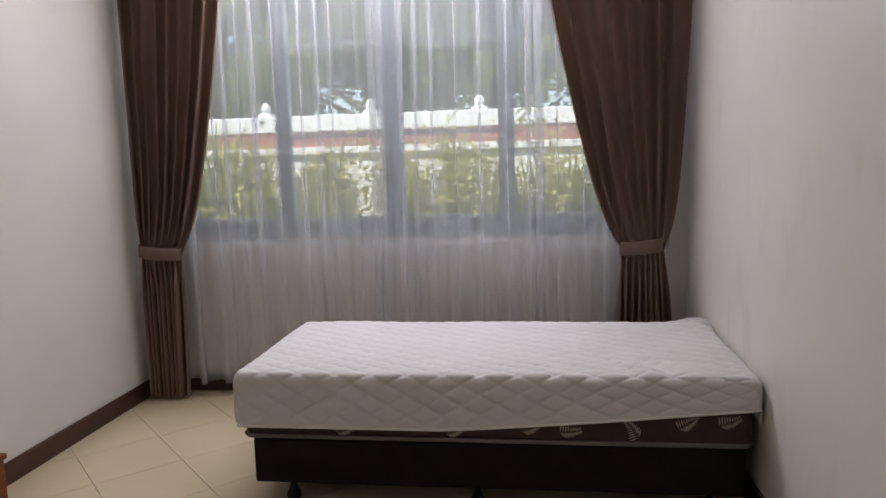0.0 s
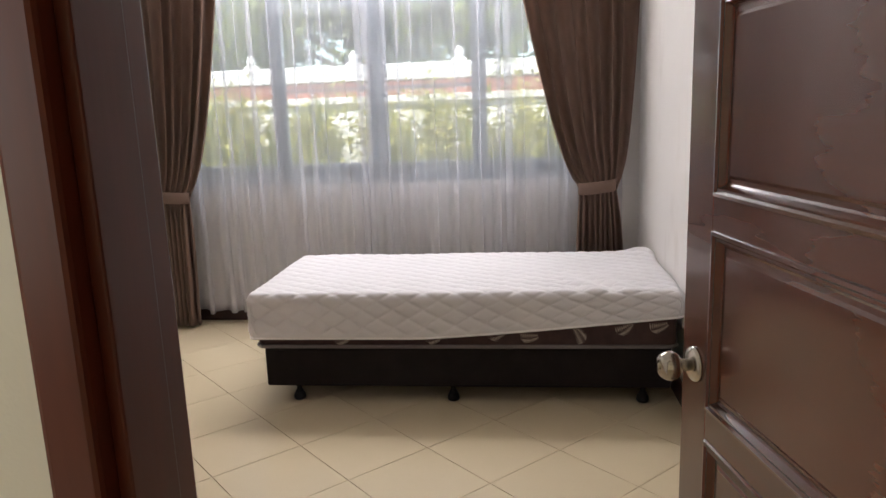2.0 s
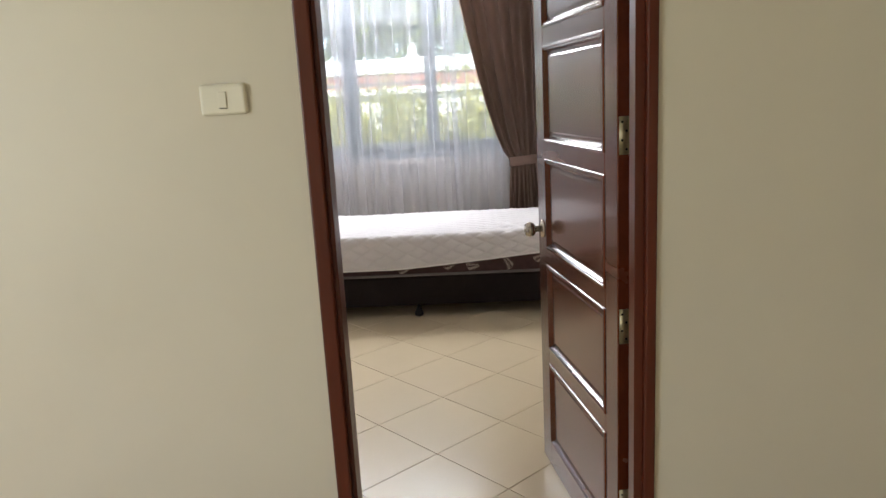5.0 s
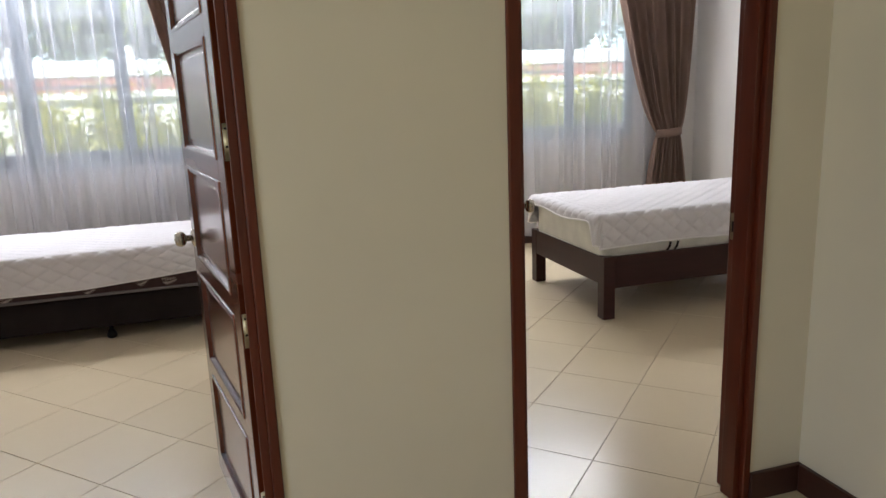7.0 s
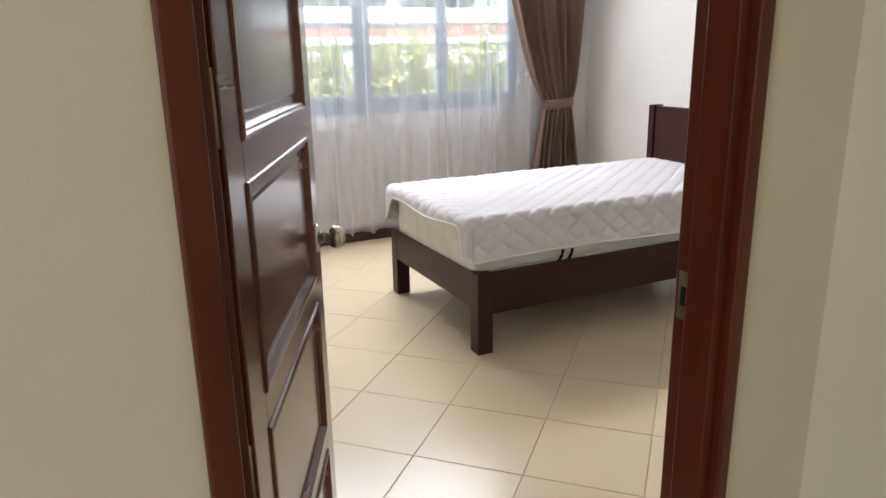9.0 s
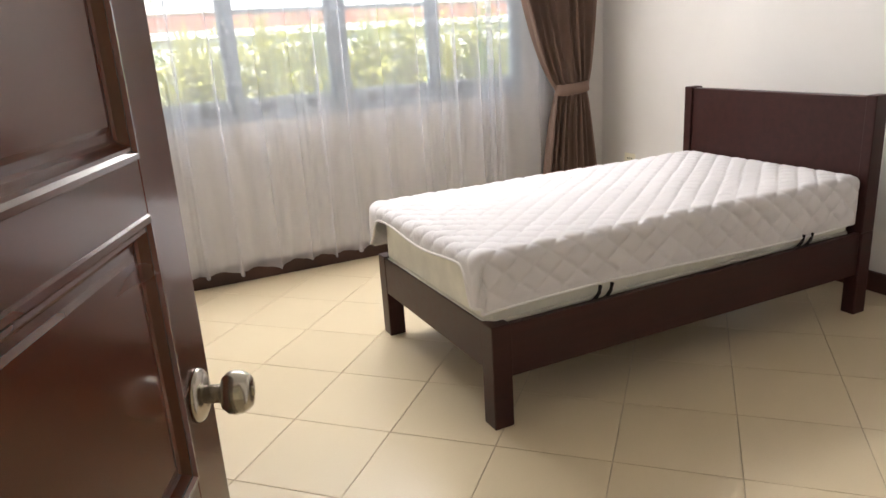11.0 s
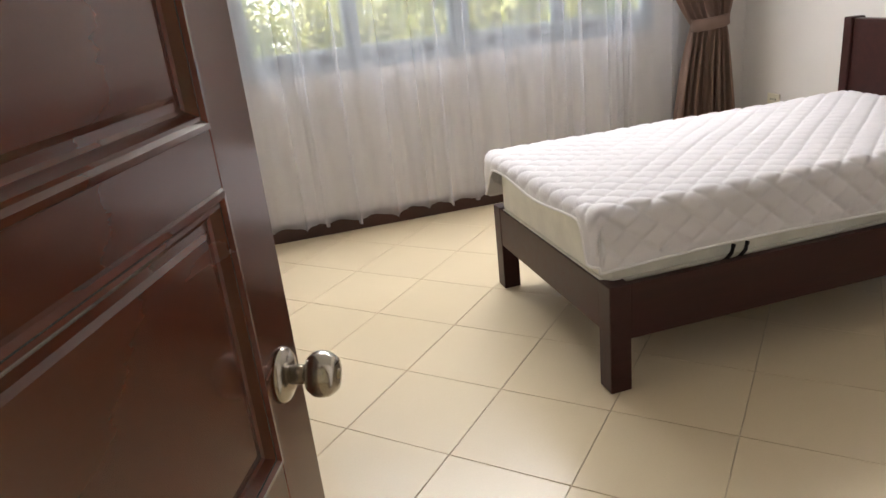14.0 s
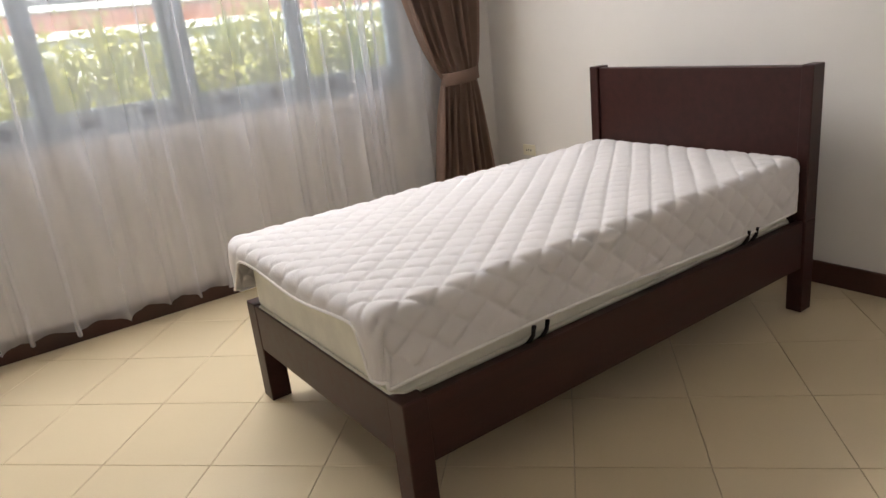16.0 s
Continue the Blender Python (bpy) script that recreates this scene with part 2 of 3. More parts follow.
def sheet(fn, nu, nv):
    """A grid surface from fn(u, v), u and v from 0 to 1."""
    bm = bmesh.new()
    g = [[bm.verts.new(fn(i / nu, j / nv)) for j in range(nv + 1)] for i in range(nu + 1)]
    for i in range(nu):
        for j in range(nv):
            bm.faces.new((g[i][j], g[i + 1][j], g[i + 1][j + 1], g[i][j + 1]))
    return bm


# ---- plan ----
R1 = (-3.024, 0.265, 0.0, 4.12)        # bedroom a: x0, x1, y0, y1
R2 = (0.385, 4.43, 0.0, 4.12)         # bedroom b
HALL = (-3.20, 1.80, -3.60, -0.13)
TOP = 2.80
DOOR_A, DOOR_B, DOOR_TOP = (-0.84, 0.022), (0.709, 1.584), 2.145   # outer edges of the door frames
WIN_A, WIN_B, WIN_Z = (-2.78, -0.085), (1.12, 3.735), (0.96, 2.74)


def wall_x(name, x0, x1, y0, y1, holes, mat, label):
    """A wall along x with rectangular holes (x0, x1, z0, z1)."""
    bm = bmesh.new()
    at = x0
    for a, b, lo, hi in sorted(holes):
        box(bm, at, a, y0, y1, -0.1, TOP)
        if lo > 0:
            box(bm, a, b, y0, y1, -0.1, lo)
        box(bm, a, b, y0, y1, hi, TOP)
        at = b
    box(bm, at, x1, y0, y1, -0.1, TOP)
    return structure(name, bm, mat, label, "wall")


holes = [(*DOOR_A, 0, DOOR_TOP), (*DOOR_B, 0, DOOR_TOP)]
wall_x("wall_hall_north", -3.20, 1.80, -0.13, -0.063, holes, HALL_PAINT, "cream painted hall wall with two doorways")
wall_x("wall_bedroom_south", -3.22, 4.61, -0.063, 0.0, holes, ROOM_PAINT, "off-white painted bedroom wall with two doorways")
structure("wall_hall_east", boxed(1.80, 1.92, -3.72, -0.063, -0.1, TOP), HALL_PAINT, "cream painted hall side wall", "wall")
# unseen wall; its wide opening is assumed, made to hold the hall's lamp
bm = bmesh.new()
for a in ((-3.72, -3.0, -0.1, TOP), (-1.4, -0.063, -0.1, TOP), (-3.0, -1.4, -0.1, 0.6), (-3.0, -1.4, 2.4, TOP)):
    box(bm, -3.32, -3.2, a[0], a[1], a[2], a[3])
structure("wall_hall_west", bm, HALL_PAINT, "unseen cream painted hall wall with a wide opening added for the fill lamp", "wall")
structure("wall_hall_south", boxed(-3.2, 1.80, -3.72, -3.6, -0.1, TOP), HALL_PAINT, "cream painted hall back wall", "wall")
structure("wall_west", boxed(-3.22, -3.024, 0.0, 4.12, -0.1, TOP), ROOM_PAINT, "off-white painted bedroom side wall", "wall")
structure("wall_between", boxed(0.265, 0.385, 0.0, 4.12, -0.1, TOP), SMUDGED_PAINT, "off-white painted wall with faint smudges", "wall")
structure("wall_east", boxed(4.43, 4.61, 0.0, 4.12, -0.1, TOP), ROOM_PAINT, "off-white painted bedroom side wall behind the bed", "wall")
wall_x("wall_window", -3.22, 4.61, 4.12, 4.19, [(*WIN_A, *WIN_Z), (*WIN_B, *WIN_Z)], ROOM_PAINT, "off-white window wall with two wide windows")
wall_x("wall_window_outside", -3.22, 4.61, 4.19, 4.27, [(*WIN_A, *WIN_Z), (*WIN_B, *WIN_Z)], PLASTER_OUT, "plastered outside of the window wall")
structure("ceiling", boxed(-3.32, 4.61, -3.72, 4.27, TOP, TOP + 0.15), CEILING_PAINT, "white painted flat ceiling", "ceiling")
structure("ground", boxed(-300, 300, -300, 300, -0.5, -0.3), GRASS, "green garden lawn that runs to the horizon", "ground")

# baseboards, with a rounded top edge
def baseboard(name, x0, x1, y0, y1, gone=()):
    bm = bmesh.new()
    along_x = x1 - x0 > y1 - y0
    at, end = (x0, x1) if along_x else (y0, y1)
    for a, b in [*gone, (end, None)]:
        if a - at > 0.01:
            if along_x:
                box(bm, at, a, y0, y1, 0.0, 0.105, 0.004)
            else:
                box(bm, x0, x1, at, a, 0.0, 0.105, 0.004)
        at = b
    structure(name, bm, BASE_WOOD, "dark brown varnished wooden baseboard", "baseboard")


T = 0.018
for (x0, x1, y0, y1), gone_s in ((R1, [DOOR_A]), (R2, [DOOR_B])):
    baseboard("baseboard", x0, x1, y1 - T, y1)
    baseboard("baseboard", x0, x1, y0, y0 + T, gone_s)
    baseboard("baseboard", x0, x0 + T, y0 + T, y1 - T)
    baseboard("baseboard", x1 - T, x1, y0 + T, y1 - T)
hx0, hx1, hy0, hy1 = HALL
baseboard("baseboard", hx0, hx1, hy1 - T, hy1, [DOOR_A, DOOR_B])
baseboard("baseboard", hx1 - T, hx1, hy0 + T, hy1 - T)
baseboard("baseboard", hx0, hx1, hy0, hy0 + T)
baseboard("baseboard", hx0, hx0 + T, hy0 + T, hy1 - T)

# ---- doors ----


def door_frame(x0, x1, name, hung_left, widths):
    ob = thing(name, "dark red-brown varnished wooden door frame", "door frame", ((x0 + x1) / 2, -0.065, 0), kind="structure")
    half = (x1 - x0) / 2
    ya, yb = -0.076, 0.062
    for s, jw in zip((-1, 1), widths):
        a, b = sorted((s * half, s * (half - jw)))
        part("jamb", boxed(a, b, ya, yb, 0, DOOR_TOP - 0.04, 0.005), FRAME_WOOD, ob)
        a, b = sorted((s * (half - jw), s * (half - 0.052)))
        part("door_stop", boxed(a, b, ya + 0.02, yb - 0.052, 0, DOOR_TOP - 0.04, 0.002), FRAME_WOOD, ob)
    part("head", boxed(-half, half, ya, yb, DOOR_TOP - 0.04, DOOR_TOP, 0.005), FRAME_WOOD, ob)
    s = 1 if hung_left else -1
    xs = s * (half - widths[1 if hung_left else 0] - 0.0015)
    bm = boxed(min(xs, xs - s * 0.002), max(xs, xs - s * 0.002), yb - 0.047, yb - 0.012, 0.915, 1.005, 0.0006, seg=1)
    plate = part("strike_plate", bm, BRASS, ob, "small worn brass strike plate")
    # raised block, its black colour standing in for shade in the latch hole
    bm = boxed(min(xs - s * 0.0022, xs - s * 0.0034), max(xs - s * 0.0022, xs - s * 0.0034), yb - 0.037, yb - 0.021, 0.942, 0.978)
    part("latch_hole_shade", bm, HOLE_SHADE_AND_SCREWS, plate)


PANEL_H, PITCH, FIRST, STILE, LOCK_STILE, LEAF_W, LEAF_H, THICK = 0.332, 0.39, 0.097, 0.094, 0.106, 0.782, 2.08, 0.036


def panel_mesh():
    """A raised panel with its moulding on both faces; local x along the leaf, z up, y through it."""
    bm = bmesh.new()
    w, h = LEAF_W - STILE - LOCK_STILE, PANEL_H
    prof = [(0, 0.0), (0.002, 0.004), (0.008, 0.005), (0.012, 0.001), (0.016, 0.0015), (0.022, -0.008), (0.026, -0.010), (0.034, -0.0095), (0.040, -0.007)]
    for s in (1, -1):
        rings = []
        for o, d in prof:
            y = s * (THICK / 2 + d)
            rings.append([bm.verts.new((x, y, z)) for x, z in ((o, o), (w - o, o), (w - o, h - o), (o, h - o))])
        for a, b in zip(rings, rings[1:]):
            for i in range(4):
                f = (a[i], a[(i + 1) % 4], b[(i + 1) % 4], b[i])
                bm.faces.new(f if s < 0 else f[::-1])
        bm.faces.new(rings[-1] if s < 0 else rings[-1][::-1])
    return mesh_of(bm, "panel", DOOR_WOOD)


PANEL = panel_mesh()


def hinge_mesh(side):
    bm = bmesh.new()
    y = side * THICK
    box(bm, 0.0008, 0.0042, min(0, y * 0.86), max(0, y * 0.86), -0.05, 0.05)
    lathe(bm, [(0.0065, -0.052), (0.0075, -0.05), (0.0075, -0.031), (0.0062, -0.030), (0.0075, -0.029), (0.0075, -0.011), (0.0062, -0.010), (0.0075, -0.009),
               (0.0075, 0.009), (0.0062, 0.010), (0.0075, 0.011), (0.0075, 0.029), (0.0062, 0.030), (0.0075, 0.031), (0.0075, 0.05), (0.005, 0.054)], 14, pose(0, -side * 0.006, 0))
    return bm


def door(name, x, y, angle, side, knob_z):
    """A five-panel leaf hung at (x, y); local x runs from the hinge to the knob, side (+1, -1) is the local y of the hall face."""
    ob = thing(name, "open dark mahogany panelled door with a steel knob", "door", (x, y, 0.008), rz=angle)
    ob["kind"] = "structure"
    x0, x1 = 0.004, 0.004 + LEAF_W
    ya, yb = sorted((0.0, side * THICK))
    mid = (ya + yb) / 2
    for a, b in ((x0, x0 + STILE), (x1 - LOCK_STILE, x1)):
        part("stile", boxed(a, b, ya, yb, 0, LEAF_H, 0.003), DOOR_WOOD, ob)
    z = 0.0
    for i in range(6):
        top = FIRST + PITCH * i if i < 5 else LEAF_H
        part("rail", boxed(x0 + STILE, x1 - LOCK_STILE, ya, yb, z, top), DOOR_WOOD, ob)
        z = top + PANEL_H
    for i in range(5):
        shared("panel", PANEL, ob, (x0 + STILE, mid, FIRST + PITCH * i))
    for z in (0.24, 0.793, 1.32, 1.86):
        h = part("hinge", hinge_mesh(side), BRASS, ob, "aged brass butt hinge", True)
        h.location = (0, 0, z)
        bm = bmesh.new()
        for k in range(4):
            lathe(bm, [(0.0036, 0), (0.003, 0.0012)], 10, Matrix.Translation((0.0008, side * (0.012 + 0.012 * (k % 2)), -0.036 + 0.024 * k)) @ pose(0, 0, 0, 0, -90, 0))
        part("screw", bm, HOLE_SHADE_AND_SCREWS, h)
    knob = new("knob")
    knob.parent = ob
    knob.location = (x1 - 0.055, mid, knob_z)
    knob["label"] = "brushed steel round door knob"
    for s in (1, -1):
        m = pose(0, s * THICK / 2, 0, -90 * s, 0, 0)
        part("rosette", lathe(bmesh.new(), [(0.034, 0.0), (0.034, 0.003), (0.031, 0.007), (0.022, 0.011), (0.014, 0.013)], 32, m), STEEL, knob, smooth=True)
        part("knob_ball", lathe(bmesh.new(), [(0.012, 0.012), (0.0115, 0.027), (0.014, 0.030), (0.021, 0.033), (0.0265, 0.040), (0.028, 0.048), (0.0265, 0.057),
                                              (0.022, 0.064), (0.019, 0.067), (0.012, 0.068)], 32, m), STEEL, knob, smooth=True)
        part("key_button", lathe(bmesh.new(), [(0.006, 0.066), (0.006, 0.0695), (0.004, 0.070)], 16, m), BRASS, knob, smooth=True)
    part("latch", boxed(x1 - 0.002, x1 + 0.001, mid - 0.012, mid + 0.012, 0.925, 0.982), BRASS, ob)
    part("edge_bolt", boxed(x1, x1 + 0.009, mid - 0.006, mid + 0.006, 0.945, 0.961, 0.002), BRASS, ob)
    return ob


door_frame(*DOOR_A, "door_frame_1", False, (0.040, 0.028))
door_frame(*DOOR_B, "door_frame_2", True, (0.040, 0.028))
door("door_1", -0.010, 0.014, 100.6, 1, 0.945)
door("door_2", 0.752, 0.016, 66.7, -1, 0.963)

# ---- windows ----


def window(name, x0, x1, label):
    z0, z1 = WIN_Z
    ob = thing(name, label, "window", ((x0 + x1) / 2, 4.195, z0), kind="structure")
    half, h = (x1 - x0) / 2, z1 - z0
    yf = (-0.065, 0.035)
    part("sill", boxed(-half, half, *yf, 0.0, 0.05, 0.004), WINDOW_PAINT, ob)
    part("head", boxed(-half, half, *yf, h - 0.05, h, 0.004), WINDOW_PAINT, ob)
    step = 2 * half / 4
    for i in range(5):
        c = -half + step * i
        w = 0.022 if i in (0, 4) else 0.036 if i == 2 else 0.017
        c += 0.022 if i == 0 else -0.022 if i == 4 else 0
        part("post", boxed(c - w, c + w, *yf, 0.05, h - 0.05, 0.004), WINDOW_PAINT, ob)
    for i in range(4):
        a, b = -half + step * i + (0.039 if i == 2 else 0.020), -half + step * (i + 1) - (0.039 if i == 1 else 0.020)
        a, b = (a + 0.026 if i == 0 else a), (b - 0.026 if i == 3 else b)
        sash = new("sash")
        sash.parent = ob
        s = 0.026
        ys = (-0.05, -0.012)
        part("stile", boxed(a, a + s, *ys, 0.052, h - 0.052, 0.003), WINDOW_PAINT, sash)
        part("stile", boxed(b - s, b, *ys, 0.052, h - 0.052, 0.003), WINDOW_PAINT, sash)
        part("rail", boxed(a + s, b - s, *ys, 0.052, 0.135, 0.003), WINDOW_PAINT, sash)
        part("rail", boxed(a + s, b - s, *ys, h - 0.1, h - 0.052, 0.003), WINDOW_PAINT, sash)
        if i in (1, 2):
            for z in (0.625, 1.165):
                part("muntin", boxed(a + s, b - s, -0.042, -0.02, z - 0.011, z + 0.011, 0.002), WINDOW_PAINT, sash)
        pane = part("pane", boxed(a + s - 0.004, b - s + 0.004, -0.034, -0.03, 0.131, h - 0.096), GLASS, sash)
        pane.visible_shadow = False
        for fx in (0.25, 0.72):
            cx = a + (b - a) * fx
            bm = boxed(cx - 0.02, cx + 0.02, -0.068, -0.05, 0.054, 0.105, 0.006)
            tube(bm, [(cx, -0.07, 0.075), (cx + 0.012, -0.085, 0.085), (cx + 0.05, -0.088, 0.088)], 0.008)
            part("catch", bm, BLACK_METAL, sash, "small black window catch", True)
    return ob


window("window_1", *WIN_A, "wide grey-framed casement window of four sashes")
window("window_2", *WIN_B, "wide grey-framed casement window of four sashes")

# ---- curtains ----


def sheer(x0, x1, seed, full, lap):
    """A flat-hanging sheer: plain stretches with a narrow pleat laid over itself after each."""
    rng = random.Random(seed)
    widths, at = [], 0.0
    while at < x1 - x0:
        widths.append(rng.choice((0.06, 0.09, 0.12, 0.16, 0.21)) * rng.uniform(0.8, 1.2) * full)
        at += widths[-1]
    scale = (x1 - x0) / at
    folds, at = [], x0
    for w in widths:
        folds.append((at, w * scale, lap * rng.uniform(0.018, 0.036), full * rng.uniform(0.02, 0.055), rng.uniform(0.38, 0.6), rng.uniform(0, 60)))
        at += w * scale
    n, per = len(folds), 22

    def fn(u, v):
        k = min(n - 1, int(u * n + 1e-6))
        f = u * n - k
        start, w, over, deep, flat, key = folds[k]
        low = 1 - v
        g = max(0.0, (f - flat) / (1 - flat))
        ph = 2 * math.pi * g
        over *= 0.85 + 0.5 * noise.noise(Vector((key, 1.8 * v, 0.0))) + 0.15 * low
        x = start + w * f + over * math.sin(ph) + 0.012 * low * noise.noise(Vector((3.0 * u * n / 9, 1.5 * v, seed)))
        bell = math.sin(math.pi * min(1.0, f / flat)) if f < flat else 0.0
        y = 4.045 - deep * (0.7 + 0.5 * low) * (0.5 - 0.5 * math.cos(ph)) + w * (0.05 + 0.16 * low) * bell + 0.012 * noise.noise(Vector((x * 2, 2 * v, seed)))
        z = 0.088 + (TOP - 0.088) * v + low * (0.006 * math.sin(9 * x + seed) - 0.008 * (0.5 - 0.5 * math.cos(ph)))
        return Vector((x, y, z))
    ob = new("sheer_curtain", mesh_of(sheet(fn, n * per, 26), "sheer_curtain", SHEER, True))
    return tagged(ob, "translucent white sheer curtain hanging in narrow folds", "curtain", "sheer curtains")


def drape(tie, top, bottom, z_tie, seed, label):
    """A heavy drape held in by a tieback: x edges at the tie, the ceiling and the floor."""
    rng = random.Random(seed)
    n = 8
    jig = [rng.uniform(-0.25, 0.25) for _ in range(n + 1)]
    amps = [rng.uniform(0.6, 1.15) for _ in range(n + 1)]
    # the inner edge bows, the outer edge fans out at once
    inner = 1 if abs(top[1] - tie[1]) > abs(top[0] - tie[0]) else 0

    def edge(i, z):
        if z > z_tie:
            s = (z - z_tie) / (TOP - z_tie)
            return tie[i] + (top[i] - tie[i]) * s ** (0.66 if i == inner else 0.42)
        s = (z_tie - z) / z_tie
        return tie[i] + (bottom[i] - tie[i]) * s ** 0.75

    def fn(u, v):
        z = 0.02 + (TOP - 0.02) * v
        k = min(n - 1, int(u * n))
        f = u * n - k
        wob = jig[k] * (1 - f) + jig[k + 1] * f
        ph = 2 * math.pi * (u * n + wob)
        near = math.exp(-((z - z_tie) / 0.16) ** 2)
        a = (amps[k] * (1 - f) + amps[k + 1] * f) * (0.040 * (1 - 0.7 * near))
        xl, xr = edge(0, z), edge(1, z)
        belly = 0.035 * near * math.sin(math.pi * u)
        y = 3.935 - a * math.sin(ph) - belly
        x = xl + (xr - xl) * u + 0.35 * a * math.cos(ph)
        return Vector((x, y, z))
    ob = thing("drape", label, "curtain", group="brown drapes")
    cloth = part("cloth", sheet(fn, n * 12, 70), DRAPE, ob, smooth=True)
    sol = cloth.modifiers.new("thick", 'SOLIDIFY')
    sol.thickness = 0.004
    bm = bmesh.new()
    cx, hw = (tie[0] + tie[1]) / 2, (tie[1] - tie[0]) / 2 + 0.004
    steps = 40
    rows = []
    for r, dz in ((0.0, -0.038), (0.005, -0.034), (0.002, 0.0), (0.005, 0.034), (0.0, 0.038)):
        rows.append([bm.verts.new((cx + (hw + r) * math.cos(a), 3.925 + (0.075 + r) * math.sin(a), z_tie + dz + 0.012 * math.cos(a) * (1 if inner == 0 else -1)))
                     for a in (2 * math.pi * i / steps for i in range(steps))])
    for a, b in zip(rows, rows[1:]):
        for i in range(steps):
            bm.faces.new((a[i], a[(i + 1) % steps], b[(i + 1) % steps], b[i]))
    band = part("tieback", bm, DRAPE, ob, smooth=True)
    band.modifiers.new("thick", 'SOLIDIFY').thickness = 0.004
    out = 1 if inner == 0 else 0
    hx = tie[out] + (0.012 if out else -0.012)
    bm = tube(bmesh.new(), [(hx, 4.12, z_tie + 0.02), (hx, 4.02, z_tie + 0.02), (hx, 3.97, z_tie + 0.03), (hx, 3.955, z_tie + 0.05)], 0.006)
    part("hook", bm, BLACK_METAL, ob, smooth=True)
    return ob


sheer(-2.96, 0.15, 3, 0.9, 0.95)
sheer(0.60, 4.20, 8, 1.5, 0.9)
DL = "brown heavy drape gathered in by a matching tieback"
drape((-2.965, -2.715), (-2.985, -2.32), (-2.965, -2.745), 0.92, 11, DL)
drape((-0.13, 0.09), (-0.62, 0.235), (-0.165, 0.16), 0.92, 12, DL)
drape((0.58, 0.83), (0.43, 1.33), (0.49, 0.88), 0.985, 13, DL)
drape((3.89, 4.14), (3.36, 4.30), (3.73, 4.29), 0.985, 14, DL)

# ---- beds ----


def quilt(bm_size, drops, top, pitch, depth, radius, seed, res=0.0075, hem=None, puff=None):
    """A quilted cover laid over a box: x0, x1, y0, y1 and how far it hangs down on each of those four sides."""
    x0, x1, y0, y1 = bm_size
    dx0, dx1, dy0, dy1 = drops

    def fold(d):
        """Way out and way down after d metres over a rounded edge."""
        arc = radius * math.pi / 2
        if d < arc:
            return radius * math.sin(d / radius), radius * (1 - math.cos(d / radius))
        return radius, radius + d - arc
    ax0, ax1, ay0, ay1 = x0 + radius, x1 - radius, y0 + radius, y1 - radius
    lx, ly = (ax1 - ax0) + dx0 + dx1, (ay1 - ay0) + dy0 + dy1

    def place(s, t):
        cx, cy = min(max(s, ax0), ax1), min(max(t, ay0), ay1)
        du, dv = s - cx, t - cy
        if du == 0 and dv == 0:
            return Vector((cx, cy, top))
        d = max(abs(du), abs(dv))
        if du and dv:
            n = Vector((du, dv, 0)).normalized()
            mu, mv = (dx0 if du < 0 else dx1), (dy0 if dv < 0 else dy1)
            k = max(abs(du) / mu, abs(dv) / mv)
            d = k * (mu * n.x * n.x + mv * n.y * n.y)
        else:
            n = Vector((math.copysign(1, du) if du else 0, math.copysign(1, dv) if dv else 0, 0))
        if hem:
            limit = hem(cx, cy, n)
            base = (dx0 if n.x < 0 else dx1) * n.x * n.x + (dy0 if n.y < 0 else dy1) * n.y * n.y
            d *= limit / base
        out, down = fold(d)
        return Vector((cx, cy, top - down)) + n * out

    nu, nv = int(lx / res), int(ly / res)

    def fn(u, v):
        s, t = ax0 - dx0 + lx * u, ay0 - dy0 + ly * v
        p = place(s, t)
        e = 0.004
        nor = (place(s + e, t) - place(s - e, t)).cross(place(s, t + e) - place(s, t - e))
        nor = nor.normalized() if nor.length > 1e-9 else Vector((0, 0, 1))
        wx, wy = s / pitch[0], t / pitch[1]
        wob = 0.05 * noise.noise(Vector((s * 4, t * 4, seed)))
        a = abs(math.sin(math.pi * (wx + wy + wob)))
        b = abs(math.sin(math.pi * (wx - wy + wob)))
        h = depth * (0.75 * (a * b) ** 0.42 + 0.55 * (1 - math.exp(-min(a, b) / 0.1)) - 0.7)
        h += 0.0026 * noise.noise(Vector((s * 26, t * 62, seed + 5))) * noise.noise(Vector((s * 7, t * 7, seed + 2))) + 0.005 * noise.noise(Vector((s * 3.2, t * 3.2, seed + 9)))
        rim_d = min((s - ax0 + dx0), (ax1 + dx1 - s), (t - ay0 + dy0), (ay1 + dy1 - t))
        h *= min(1.0, max(0.0, rim_d / 0.035))
        if puff:
            h += puff(s, t)
        return p + nor * h
    bm = sheet(fn, nu, nv)
    rim = []
    for i in range(0, nu + 1, 2):
        rim.append(fn(i / nu, 0))
    for j in range(0, nv + 1, 2):
        rim.append(fn(1, j / nv))
    for i in range(nu, -1, -2):
        rim.append(fn(i / nu, 1))
    for j in range(nv, -1, -2):
        rim.append(fn(0, j / nv))
    return bm, rim


def soft_box(x0, x1, y0, y1, z0, z1, r):
    return boxed(x0, x1, y0, y1, z0, z1, r, seg=4)


